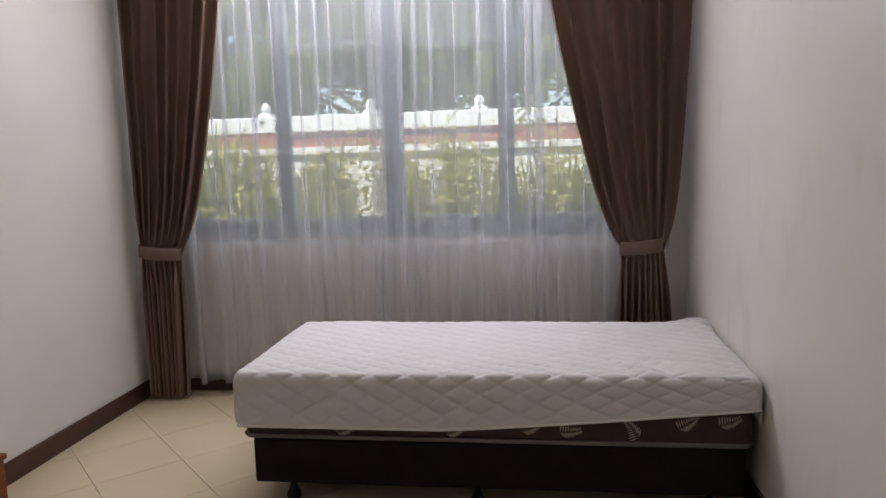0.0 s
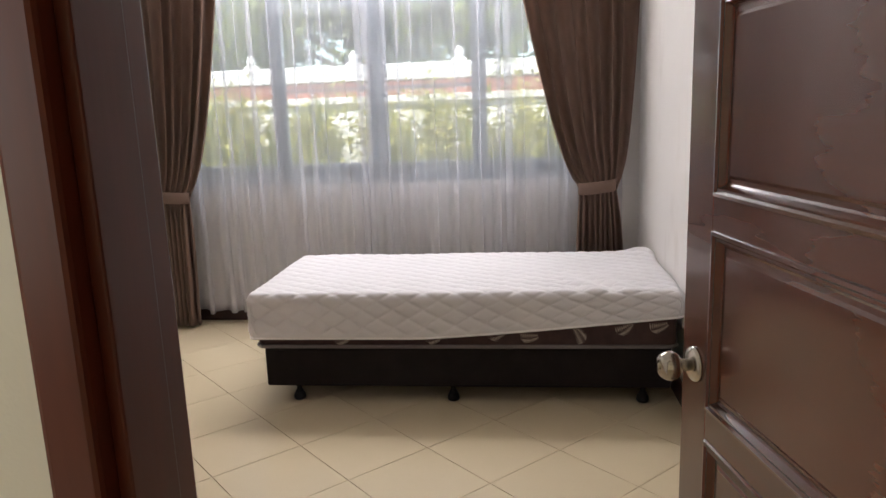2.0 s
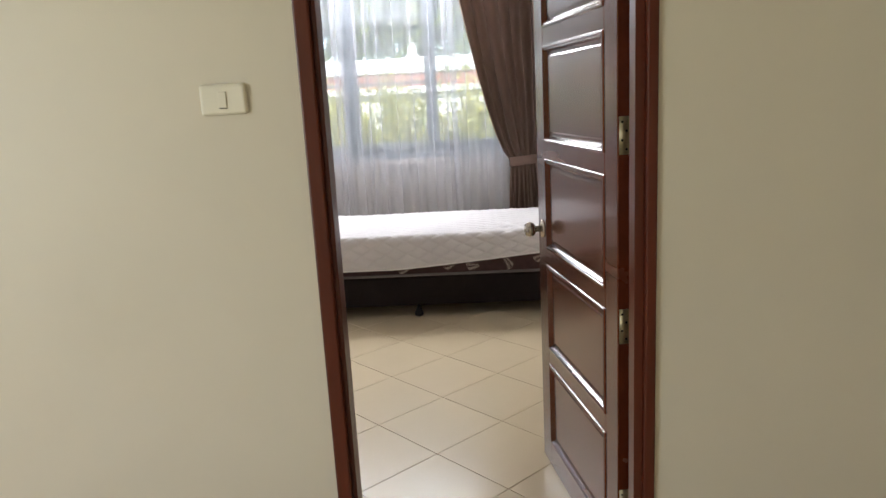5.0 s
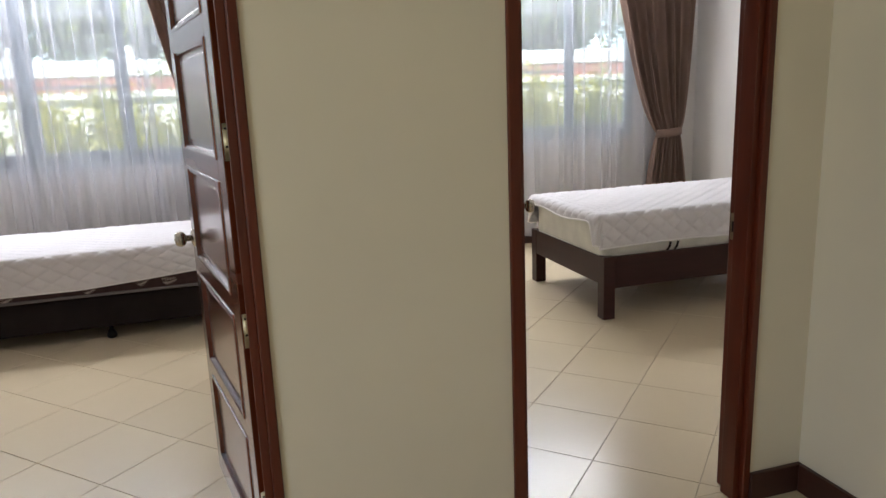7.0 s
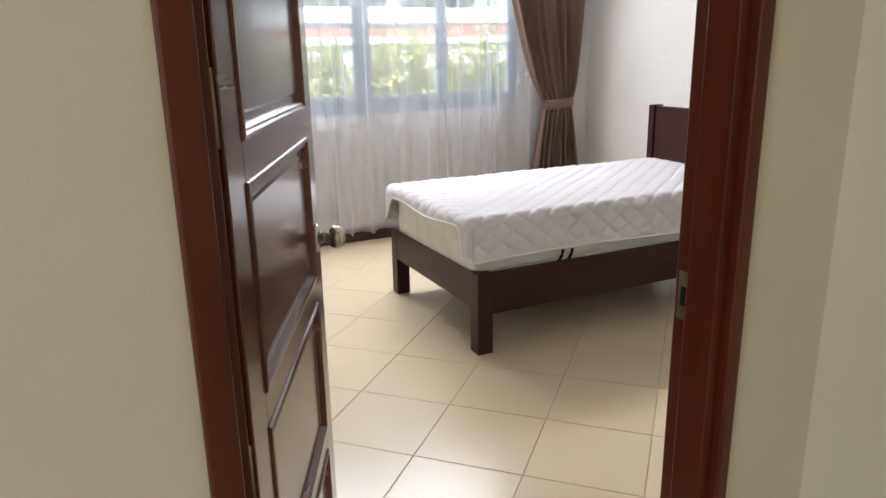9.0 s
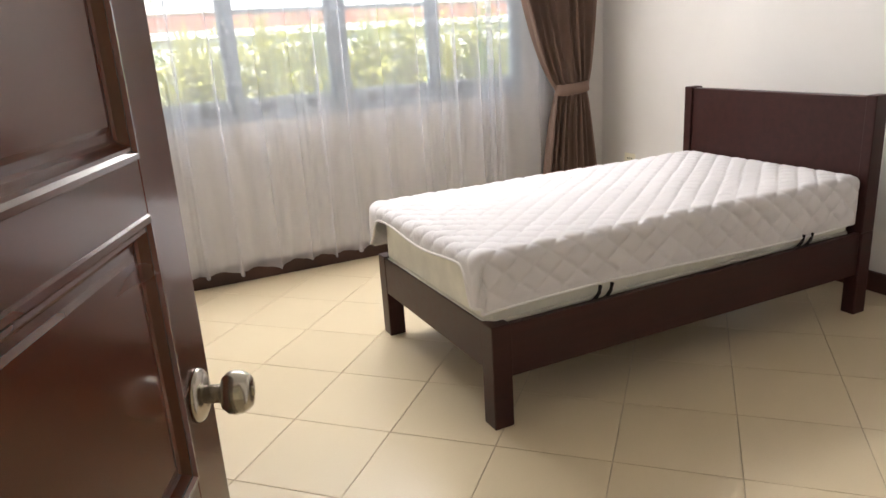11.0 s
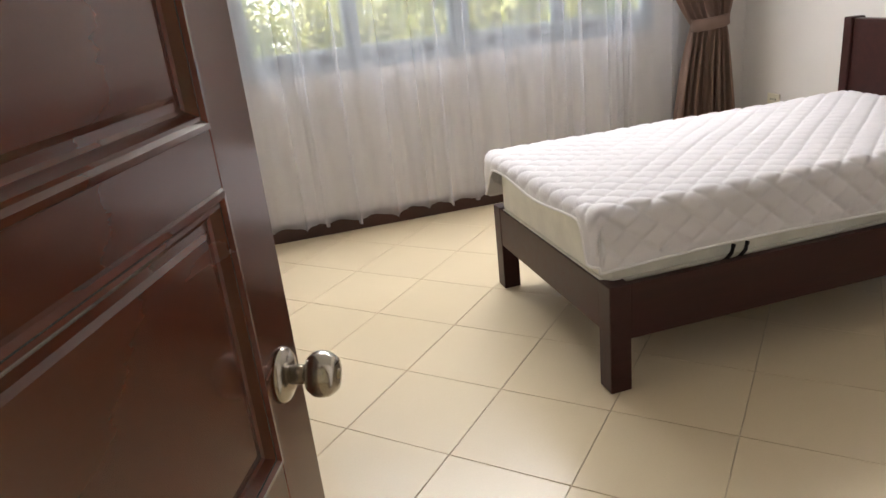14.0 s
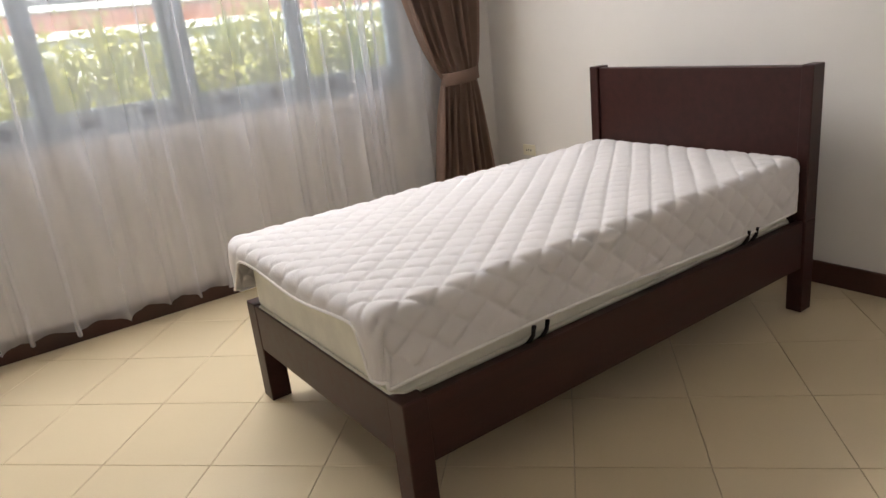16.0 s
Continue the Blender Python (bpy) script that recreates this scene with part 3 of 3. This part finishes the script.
def fern(m):
    """A small embroidered leaf of slim leaflets on one stalk."""
    bm = bmesh.new()
    for i in range(9):
        u = i / 8
        base = Vector((0.018 * math.sin(u * 1.6), 0, 0.075 * u))
        for s in (-1, 1):
            ln = 0.034 * (1 - 0.65 * u)
            tip = base + Vector((s * ln, 0, 0.55 * ln))
            d = (tip - base).normalized()
            q = Vector((-d.z, 0, d.x)) * 0.0032
            mid = (base + tip) / 2
            vs = [bm.verts.new(m @ p) for p in (base, mid + q, tip, mid - q)]
            vs2 = [bm.verts.new(m @ (p + Vector((0, -0.0012, 0)))) for p in (base, mid + q, tip, mid - q)]
            bm.faces.new(vs2)
            for k in range(4):
                bm.faces.new((vs[k], vs[(k + 1) % 4], vs2[(k + 1) % 4], vs2[k]))
    return bm


# the bed under window a: black base on castors, brown mattress
base = thing("divan", "low black cloth-covered divan base on small black feet", "bed base", (-0.795, 3.14, 0))
bx0, bx1, by0, by1 = -1.0, 1.0, -0.44, 0.46
part("box", soft_box(bx0, bx1, by0, by1, 0.082, 0.283, 0.012), BLACK_CLOTH, base)
for fx in (-0.845, -0.052, 0.872):
    for fy in (by0 + 0.035, by1 - 0.06):
        leg = part("foot", lathe(bmesh.new(), [(0.013, 0.084), (0.013, 0.055), (0.020, 0.050), (0.021, 0.044)], 14, pose(fx, fy, 0)), BLACK_METAL, base, smooth=True)
        part("castor", lathe(bmesh.new(), [(0.020, 0.0), (0.029, 0.006), (0.031, 0.018), (0.027, 0.034), (0.016, 0.046)], 18, pose(fx, fy, 0)), BLACK_METAL, leg, smooth=True)
mat_a = thing("mattress", "dark brown mattress with beige embroidered leaves on a bed base", "mattress", (-0.795, 3.14, 0.284))
part("body", soft_box(-1.025, 1.02, -0.455, 0.47, 0.0, 0.235, 0.03), BROWN_TICKING, mat_a)
for z in (0.016, 0.222):
    loop = [(-1.0, -0.46, z), (0.99, -0.46, z), (1.02, -0.43, z), (1.025, 0.44, z), (0.99, 0.472, z), (-1.0, 0.472, z), (-1.03, 0.44, z), (-1.03, -0.43, z), (-1.0, -0.46, z)]
    part("piping", tube(bmesh.new(), loop, 0.010), GREY_PIPING, mat_a, smooth=True)
rng = random.Random(5)
for i in range(13):
    fx = -0.93 + i * 0.152
    m = Matrix.Translation((fx, -0.4555, 0.035 + 0.075 * (0.5 + 0.5 * math.sin(i * 2.3)))) @ pose(0, 0, 0, 0, rng.choice((55, -50, 70, 40)), 0)
    part("embroidered_leaf", fern(m), LEAF_THREAD, mat_a)


def hem_a(cx, cy, n):
    drop = 0.245 - 0.10 * max(0.0, (cx + 1.0) / 1.2) ** 1.2
    return drop if n.y < -0.3 or n.x < 0 else 0.2


cover = thing("mattress_protector", "white quilted mattress protector hanging over the bed's edge", "bedding", (0, 0, 0), group="mattress protectors")


def rumple(s, t):
    g = math.exp(-((s + 0.12) / 0.16) ** 2 - ((t - 2.82) / 0.16) ** 2)
    ear = math.exp(-((s - 0.2) / 0.09) ** 2 - ((t - 3.56) / 0.12) ** 2)
    return 0.012 * g * math.sin(38 * (s + 0.5 * t)) + 0.006 * g + 0.025 * ear


bm, rim = quilt((-1.855, 0.250, 2.662, 3.61), (0.245, 0.11, 0.245, 0.2), 0.572, (0.15, 0.088), 0.011, 0.035, 1, hem=hem_a, puff=rumple)
part("quilting", bm, QUILT, cover, smooth=True)
part("hem", tube(bmesh.new(), rim, 0.0055, 6), PIPING, cover, smooth=True)

# the bed in bedroom b: dark wooden frame with a headboard
bed = thing("single_bed", "dark brown wooden single bed frame with a plain headboard", "bed", (3.13, 2.33, 0))
fx0, fx1, fy0, fy1 = -1.015, 1.02, -0.535, 0.555
for y in (fy0, fy1 - 0.08):
    part("leg", boxed(fx0, fx0 + 0.08, y, y + 0.08, 0, 0.402, 0.004), BED_WOOD, bed)
    y2 = y - 0.008 if y < 0 else y + 0.03
    part("head_post", boxed(0.935, 1.015, y2, y2 + 0.066, 0, 0.40, 0.004), BED_WOOD, bed)
    a, b = (y2, y2 + 0.05) if y < 0 else (y2 + 0.03, y2 + 0.08)
    part("head_upright", boxed(0.93, 1.015, a, b, 0.40, 1.022, 0.005), BED_WOOD, bed)
    a, b = (y + 0.012, y + 0.042) if y < 0 else (y + 0.038, y + 0.068)
    part("side_rail", boxed(fx0 + 0.08, 0.935, a if y > 0 else fy0 + 0.002, b if y > 0 else fy0 + 0.032, 0.198, 0.40, 0.003), BED_WOOD, bed)
part("foot_rail", boxed(fx0 + 0.002, fx0 + 0.032, fy0 + 0.08, fy1 - 0.08, 0.222, 0.40, 0.003), BED_WOOD, bed)
part("headboard", boxed(0.943, 0.99, fy0 + 0.02, fy1 - 0.02, 0.30, 1.015, 0.004), BED_WOOD, bed)
part("slat_base", boxed(fx0 + 0.034, 0.933, fy0 + 0.034, fy1 - 0.044, 0.33, 0.375), BED_WOOD, bed)
mat_b = thing("mattress", "cream spring mattress with woven ticking on a wooden bed frame", "mattress", (3.11, 2.33, 0.376))
part("body", soft_box(-0.975, 0.955, -0.478, 0.495, 0.0, 0.262, 0.035), TICKING, mat_b)
for z in (0.02, 0.245):
    loop = [(-0.95, -0.48, z), (0.93, -0.48, z), (0.96, -0.45, z), (0.96, 0.45, z), (0.93, 0.48, z), (-0.95, 0.48, z), (-0.98, 0.45, z), (-0.98, -0.45, z), (-0.95, -0.48, z)]
    part("piping", tube(bmesh.new(), loop, 0.008), TICKING, mat_b, smooth=True)


def hem_b(cx, cy, n):
    if abs(n.y) > 0.9:
        return 0.235 - 0.012 * math.sin(cx * 3)
    if n.x < 0:
        k = (n.y * n.y) ** 0.35
        return 0.085 * (1 - k) + 0.225 * k + 0.012 * math.sin(cy * 9) + (0.12 * math.exp(-((cy - 2.83) / 0.06) ** 2) + 0.14 * math.exp(-((cy - 1.85) / 0.035) ** 2)) * (1 - k)
    return 0.1


def flare(s, t):
    """The loose corner flap by the window stands off the mattress."""
    out = max(0.0, 2.10 - s)
    return 0.05 * out * math.exp(-((t - 2.86) / 0.10) ** 2) + 0.04 * out


cover_b = thing("mattress_protector", "white diamond-quilted mattress protector with elastic corner straps", "bedding", (0, 0, 0), group="mattress protectors")
bm, rim = quilt((2.072, 4.066, 1.815, 2.862), (0.085, 0.1, 0.235, 0.235), 0.665, (0.125, 0.100), 0.013, 0.04, 4, hem=hem_b, puff=flare)
part("quilting", bm, QUILT, cover_b, smooth=True)
part("hem", tube(bmesh.new(), rim, 0.0055, 6), PIPING, cover_b, smooth=True)
for x in (2.585, 2.64, 3.69, 3.745):
    bm = bmesh.new()
    tube(bm, [(x + 0.012, 1.812, 0.455), (x + 0.006, 1.813, 0.425), (x, 1.83, 0.396), (x - 0.004, 1.85, 0.380)], 0.0075, 6)
    part("strap", bm, BLACK_CLOTH, cover_b, "black elastic strap", True)

# ---- small things ----
CAB_X, CAB_Y, CAB_H = -2.36, 2.0, 0.502
cab = thing("drawer_cabinet", "orange-brown wooden cabinet with black ring pulls", "cabinet", (CAB_X, CAB_Y, 0))
part("body", boxed(-0.63, 0.0, -0.6, 0.0, 0.02, CAB_H - 0.02, 0.004), ORANGE_WOOD, cab)
part("top", boxed(-0.635, 0.008, -0.605, 0.006, CAB_H - 0.02, CAB_H, 0.004), ORANGE_WOOD, cab)
part("plinth", boxed(-0.62, -0.02, -0.58, -0.02, 0.0, 0.02), ORANGE_WOOD, cab)
dh = (CAB_H - 0.08) / 3
for i in range(3):
    z = 0.045 + dh * i
    dr = part("drawer", boxed(0.0, 0.016, -0.56, -0.045, z, z + dh - 0.012, 0.004), ORANGE_WOOD, cab)
    for y in (-0.16, -0.44):
        ring = [(0.022, y + 0.026 * math.sin(a), z + dh * 0.5 - 0.012 + 0.026 * math.cos(a)) for a in (2 * math.pi * k / 16 for k in range(17))]
        bm = tube(bmesh.new(), ring, 0.0065)
        lathe(bm, [(0.016, 0.0), (0.015, 0.006), (0.006, 0.010)], 16, pose(0.015, y, z + dh * 0.5 + 0.014, 0, 90, 0))
        part("ring_pull", bm, BLACK_METAL, dr, "black iron ring pull", True)

sw = thing("light_switch", "ivory plastic rocker light switch on the hall wall", "light switch", (-1.03, -0.13, 1.475))
part("plate", boxed(-0.058, 0.058, -0.014, 0.004, -0.037, 0.037, 0.0085, seg=4), PLASTIC, sw)
rock = part("rocker", boxed(-0.010, 0.010, -0.018, -0.012, -0.020, 0.018, 0.002), PLASTIC, sw)
# thin black strip that paints the shade under the rocker's lower edge
part("rocker_gap_shade", boxed(-0.010, 0.010, -0.0145, -0.0135, -0.0225, -0.0202), HOLE_SHADE_AND_SCREWS, sw)

so = thing("wall_socket", "small white plastic wall socket", "socket", (4.43, 3.80, 0.455))
part("plate", boxed(-0.009, 0.0, -0.055, 0.055, -0.035, 0.035, 0.003), PLASTIC, so)
# raised blocks; the shade inside the socket's slots is put in as black
bm = bmesh.new()
for y in (-0.02, 0.0, 0.02):
    box(bm, -0.0102, -0.0085, y - 0.003, y + 0.003, -0.006, 0.006)
part("slot_shade", bm, HOLE_SHADE_AND_SCREWS, so)

# ---- garden ----
FENCE_Y = 11.0
fence = thing("garden_wall", "white garden wall with a terracotta band and capped posts", "wall", (0, FENCE_Y, -0.3), kind="structure")
part("wall", boxed(-26, 28, 0, 0.2, 0, 1.85), WHITE_WALL, fence)
part("band", boxed(-26, 28, -0.03, 0.0, 1.96, 2.2), TERRACOTTA, fence, "terracotta tile band")
part("coping", boxed(-26, 28, -0.06, 0.26, 2.2, 2.46, 0.02), WHITE_WALL, fence)
part("ledge", boxed(-26, 28, -0.08, 0.2, 1.85, 1.96, 0.01), WHITE_WALL, fence)
part("core", boxed(-26, 28, 0.0, 0.2, 1.96, 2.2), WHITE_WALL, fence)
cap = mesh_of(lathe(bmesh.new(), [(0.13, 2.46), (0.13, 2.50), (0.07, 2.53), (0.09, 2.58), (0.075, 2.63), (0.02, 2.70)], 12), "cap", WHITE_WALL)
for i in range(28):
    shared("cap", cap, fence, (-3.17 - 1.727 * 12 + 1.727 * i, 0.1, 0))


def leaves(bm, centre, spread, count, size, rng, droop=0.0):
    """Many small folded leaves about a centre."""
    for _ in range(count):
        p = Vector((rng.gauss(0, 1), rng.gauss(0, 1), rng.gauss(0, 1)))
        p = Vector(centre) + Vector((p.x * spread[0], p.y * spread[1], p.z * spread[2])) * 0.55
        d = Vector((rng.uniform(-1, 1), rng.uniform(-1, 1), rng.uniform(-0.7, 0.7) - droop)).normalized()
        w = d.cross(Vector((rng.uniform(-1, 1), rng.uniform(-1, 1), 1))).normalized()
        s = size * rng.uniform(0.6, 1.3)
        a, b, c, e = p, p + d * s * 0.5 + w * s * 0.22, p + d * s, p + d * s * 0.5 - w * s * 0.22
        va, vb, vc, ve = (bm.verts.new(q) for q in (a, b, c, e))
        bm.faces.new((va, vb, vc))
        bm.faces.new((va, vc, ve))


def tree(x, y, height, crown, seed, mat=LEAF):
    rng = random.Random(seed)
    ob = thing("tree", "tall leafy green tree behind the garden wall", "tree", (x, y, -0.3), group="garden trees")
    trunk = bmesh.new()
    tube(trunk, [(0, 0, 0), (0.1, 0.05, height * 0.25), (0.0, -0.08, height * 0.5), (0.12, 0.0, height * 0.8)], lambda u: height * 0.028 * (1 - 0.75 * u), 9)
    bm = bmesh.new()
    for i in range(20):
        a = rng.uniform(0, 6.28)
        r = crown * rng.uniform(0.2, 0.95)
        tip = Vector((r * math.cos(a), r * math.sin(a), height * rng.uniform(0.38, 1.0)))
        root = Vector((0.05, 0, min(tip.z * 0.75, height * 0.7)))
        tube(trunk, [root, root.lerp(tip, 0.5) + Vector((0, 0, 0.2)), tip], lambda u: height * 0.010 * (1 - 0.7 * u), 5)
        s = crown * rng.uniform(0.28, 0.5)
        leaves(bm, tip, (s, s, s * 0.75), 620, 0.30, rng)
    part("trunk", trunk, BARK, ob)
    part("crown", bm, mat, ob)


def shrub(x, y, h, seed, mat):
    """A clump of long arching blades."""
    rng = random.Random(seed)
    ob = thing("shrub", "clump of long arching green leaves by the garden wall", "plant", (x, y, -0.3), group="garden shrubs")
    bm = bmesh.new()
    for _ in range(80):
        a, reach = rng.uniform(0, 6.28), rng.uniform(0.15, 0.75)
        hh, w = h * rng.uniform(0.6, 1.1), rng.uniform(0.02, 0.045)
        side = Vector((-math.sin(a), math.cos(a), 0)) * w
        prev = None
        for k in range(5):
            u = k / 4
            p = Vector((math.cos(a) * reach * u ** 1.6, math.sin(a) * reach * u ** 1.6, hh * (1.6 * u - 0.6 * u * u * (1 + reach))))
            ww = side * (1 - u) ** 0.6 * (0.5 + u)
            pair = bm.verts.new(p - ww), bm.verts.new(p + ww + Vector((0, 0, 0.004)))
            if prev:
                bm.faces.new((prev[0], prev[1], pair[1], pair[0]))
            prev = pair
    part("blades", bm, mat, ob)
    bm = bmesh.new()
    for _ in range(5):
        leaves(bm, (rng.uniform(-0.3, 0.3), rng.uniform(-0.25, 0.25), h * rng.uniform(0.35, 0.85)), (0.32, 0.3, 0.35), 60, 0.13, rng, 0.2)
    part("foliage", bm, LEAF_LIGHT, ob)


def palm(x, y, h, seed):
    rng = random.Random(seed)
    ob = thing("palm", "slender palm with drooping feathered fronds", "palm tree", (x, y, -0.3))
    part("trunk", tube(bmesh.new(), [(0, 0, 0), (0.05, 0, h * 0.5), (0, 0.02, h)], lambda u: 0.09 - 0.03 * u, 10), BARK, ob)
    for i in range(11):
        a = 6.28 * i / 11 + rng.uniform(-0.2, 0.2)
        bm = bmesh.new()
        ln, rise = rng.uniform(1.2, 1.6), rng.uniform(0.1, 0.8)
        rib = [Vector((math.cos(a) * ln * u, math.sin(a) * ln * u, h + rise * u * 1.6 - 1.5 * u * u)) for u in (k / 12 for k in range(13))]
        tube(bm, rib, lambda u: 0.012 * (1 - 0.8 * u), 5)
        for k in range(2, 13):
            for s in (-1, 1):
                sd = Vector((-math.sin(a), math.cos(a), 0)) * s
                l0 = 0.34 * math.sin(math.pi * (k + 1) / 15)
                tip = rib[k] + sd * l0 + Vector((math.cos(a) * 0.12, math.sin(a) * 0.12, -0.16))
                up = Vector((math.cos(a), math.sin(a), 0)) * 0.018
                v = [bm.verts.new(q) for q in (rib[k] - up, rib[k] + up, tip)]
                bm.faces.new(v)
        part("frond", bm, LEAF, ob)


rng = random.Random(21)
for i in range(95):
    shrub(-14 + i * 0.30 + rng.uniform(-0.3, 0.3), 10.3 + rng.uniform(-0.7, 0.35), rng.uniform(1.8, 2.5), 40 + i, LEAF_LIGHT if i % 4 else LEAF)
for i, (x, y, h, c) in enumerate(((-9.5, 19, 6.5, 2.8), (-4.6, 17, 7.5, 2.6), (-1.6, 16, 8.5, 2.7), (2.2, 18, 7.5, 2.8), (6.0, 17, 8.0, 2.9), (10.5, 19, 7.5, 3.0), (15, 18, 8, 3), (-15, 18, 7, 3))):
    tree(x, y, h, c, 60 + i, LEAF)
palm(0.15, 7.6, 2.7, 5)

# ---- floor tiles ----


def clip(poly, x0, x1, y0, y1):
    for ax, lim, sgn in ((0, x0, 1), (0, x1, -1), (1, y0, 1), (1, y1, -1)):
        out = []
        for i, p in enumerate(poly):
            q = poly[(i + 1) % len(poly)]
            dp, dq = (p[ax] - lim) * sgn, (q[ax] - lim) * sgn
            if dp >= 0:
                out.append(p)
            if (dp >= 0) != (dq >= 0):
                f = dp / (dp - dq)
                out.append((p[0] + f * (q[0] - p[0]), p[1] + f * (q[1] - p[1])))
        poly = out
        if len(poly) < 3:
            return []
    return poly


def tile_mesh(poly):
    bm = bmesh.new()
    c = Vector((sum(p[0] for p in poly) / len(poly), sum(p[1] for p in poly) / len(poly), 0))
    low = [bm.verts.new((p[0], p[1], -0.006)) for p in poly]
    mid = [bm.verts.new((p[0], p[1], -0.0012)) for p in poly]
    up = []
    for p in poly:
        d = c - Vector((p[0], p[1], 0))
        up.append(bm.verts.new(Vector((p[0], p[1], 0)) + d.normalized() * 0.0016))
    n = len(poly)
    for a, b in ((low, mid), (mid, up)):
        for i in range(n):
            bm.faces.new((a[i], a[(i + 1) % n], b[(i + 1) % n], b[i]))
    bm.faces.new(up)
    return mesh_of(bm, "tile", TILE)


def tiled_floor(name, rect, node, label):
    x0, x1, y0, y1 = rect
    ob = structure(name, boxed(x0, x1, y0, y1, -0.1, -0.0035), GROUT, label, "floor")
    d, gap = 0.28284, 0.0019
    r = d - gap
    whole = tile_mesh([(r, 0), (0, r), (-r, 0), (0, -r)])
    for i in range(-40, 41):
        for j in range(-40, 41):
            if (i + j) % 2 == 0:
                continue
            cx, cy = node[0] + i * d, node[1] + j * d
            if cx < x0 - d or cx > x1 + d or cy < y0 - d or cy > y1 + d:
                continue
            poly = [(cx + r, cy), (cx, cy + r), (cx - r, cy), (cx, cy - r)]
            cut = clip(poly, x0 + 0.001, x1 - 0.001, y0 + 0.001, y1 - 0.001)
            if len(cut) < 3:
                continue
            if cx - r >= x0 and cx + r <= x1 and cy - r >= y0 and cy + r <= y1:
                shared("tile", whole, ob, (cx, cy, 0))
            else:
                pts = [(p[0] - cx, p[1] - cy) for p in cut]
                area = abs(sum(pts[k][0] * pts[(k + 1) % len(pts)][1] - pts[(k + 1) % len(pts)][0] * pts[k][1] for k in range(len(pts)))) / 2
                if area > 0.0004:
                    shared("tile", tile_mesh(pts), ob, (cx, cy, 0))


tiled_floor("floor_bedroom_a", (R1[0], R1[1], -0.06, R1[3]), (-0.35, 1.095), "glossy beige floor tiles laid diagonally")
tiled_floor("floor_bedroom_b", (R2[0], R2[1], -0.06, R2[3]), (1.50, 1.713), "glossy beige floor tiles laid diagonally")
tiled_floor("floor_hall", (HALL[0], HALL[1], HALL[2], -0.06), (0.2, -1.0), "glossy beige hall floor tiles laid diagonally")
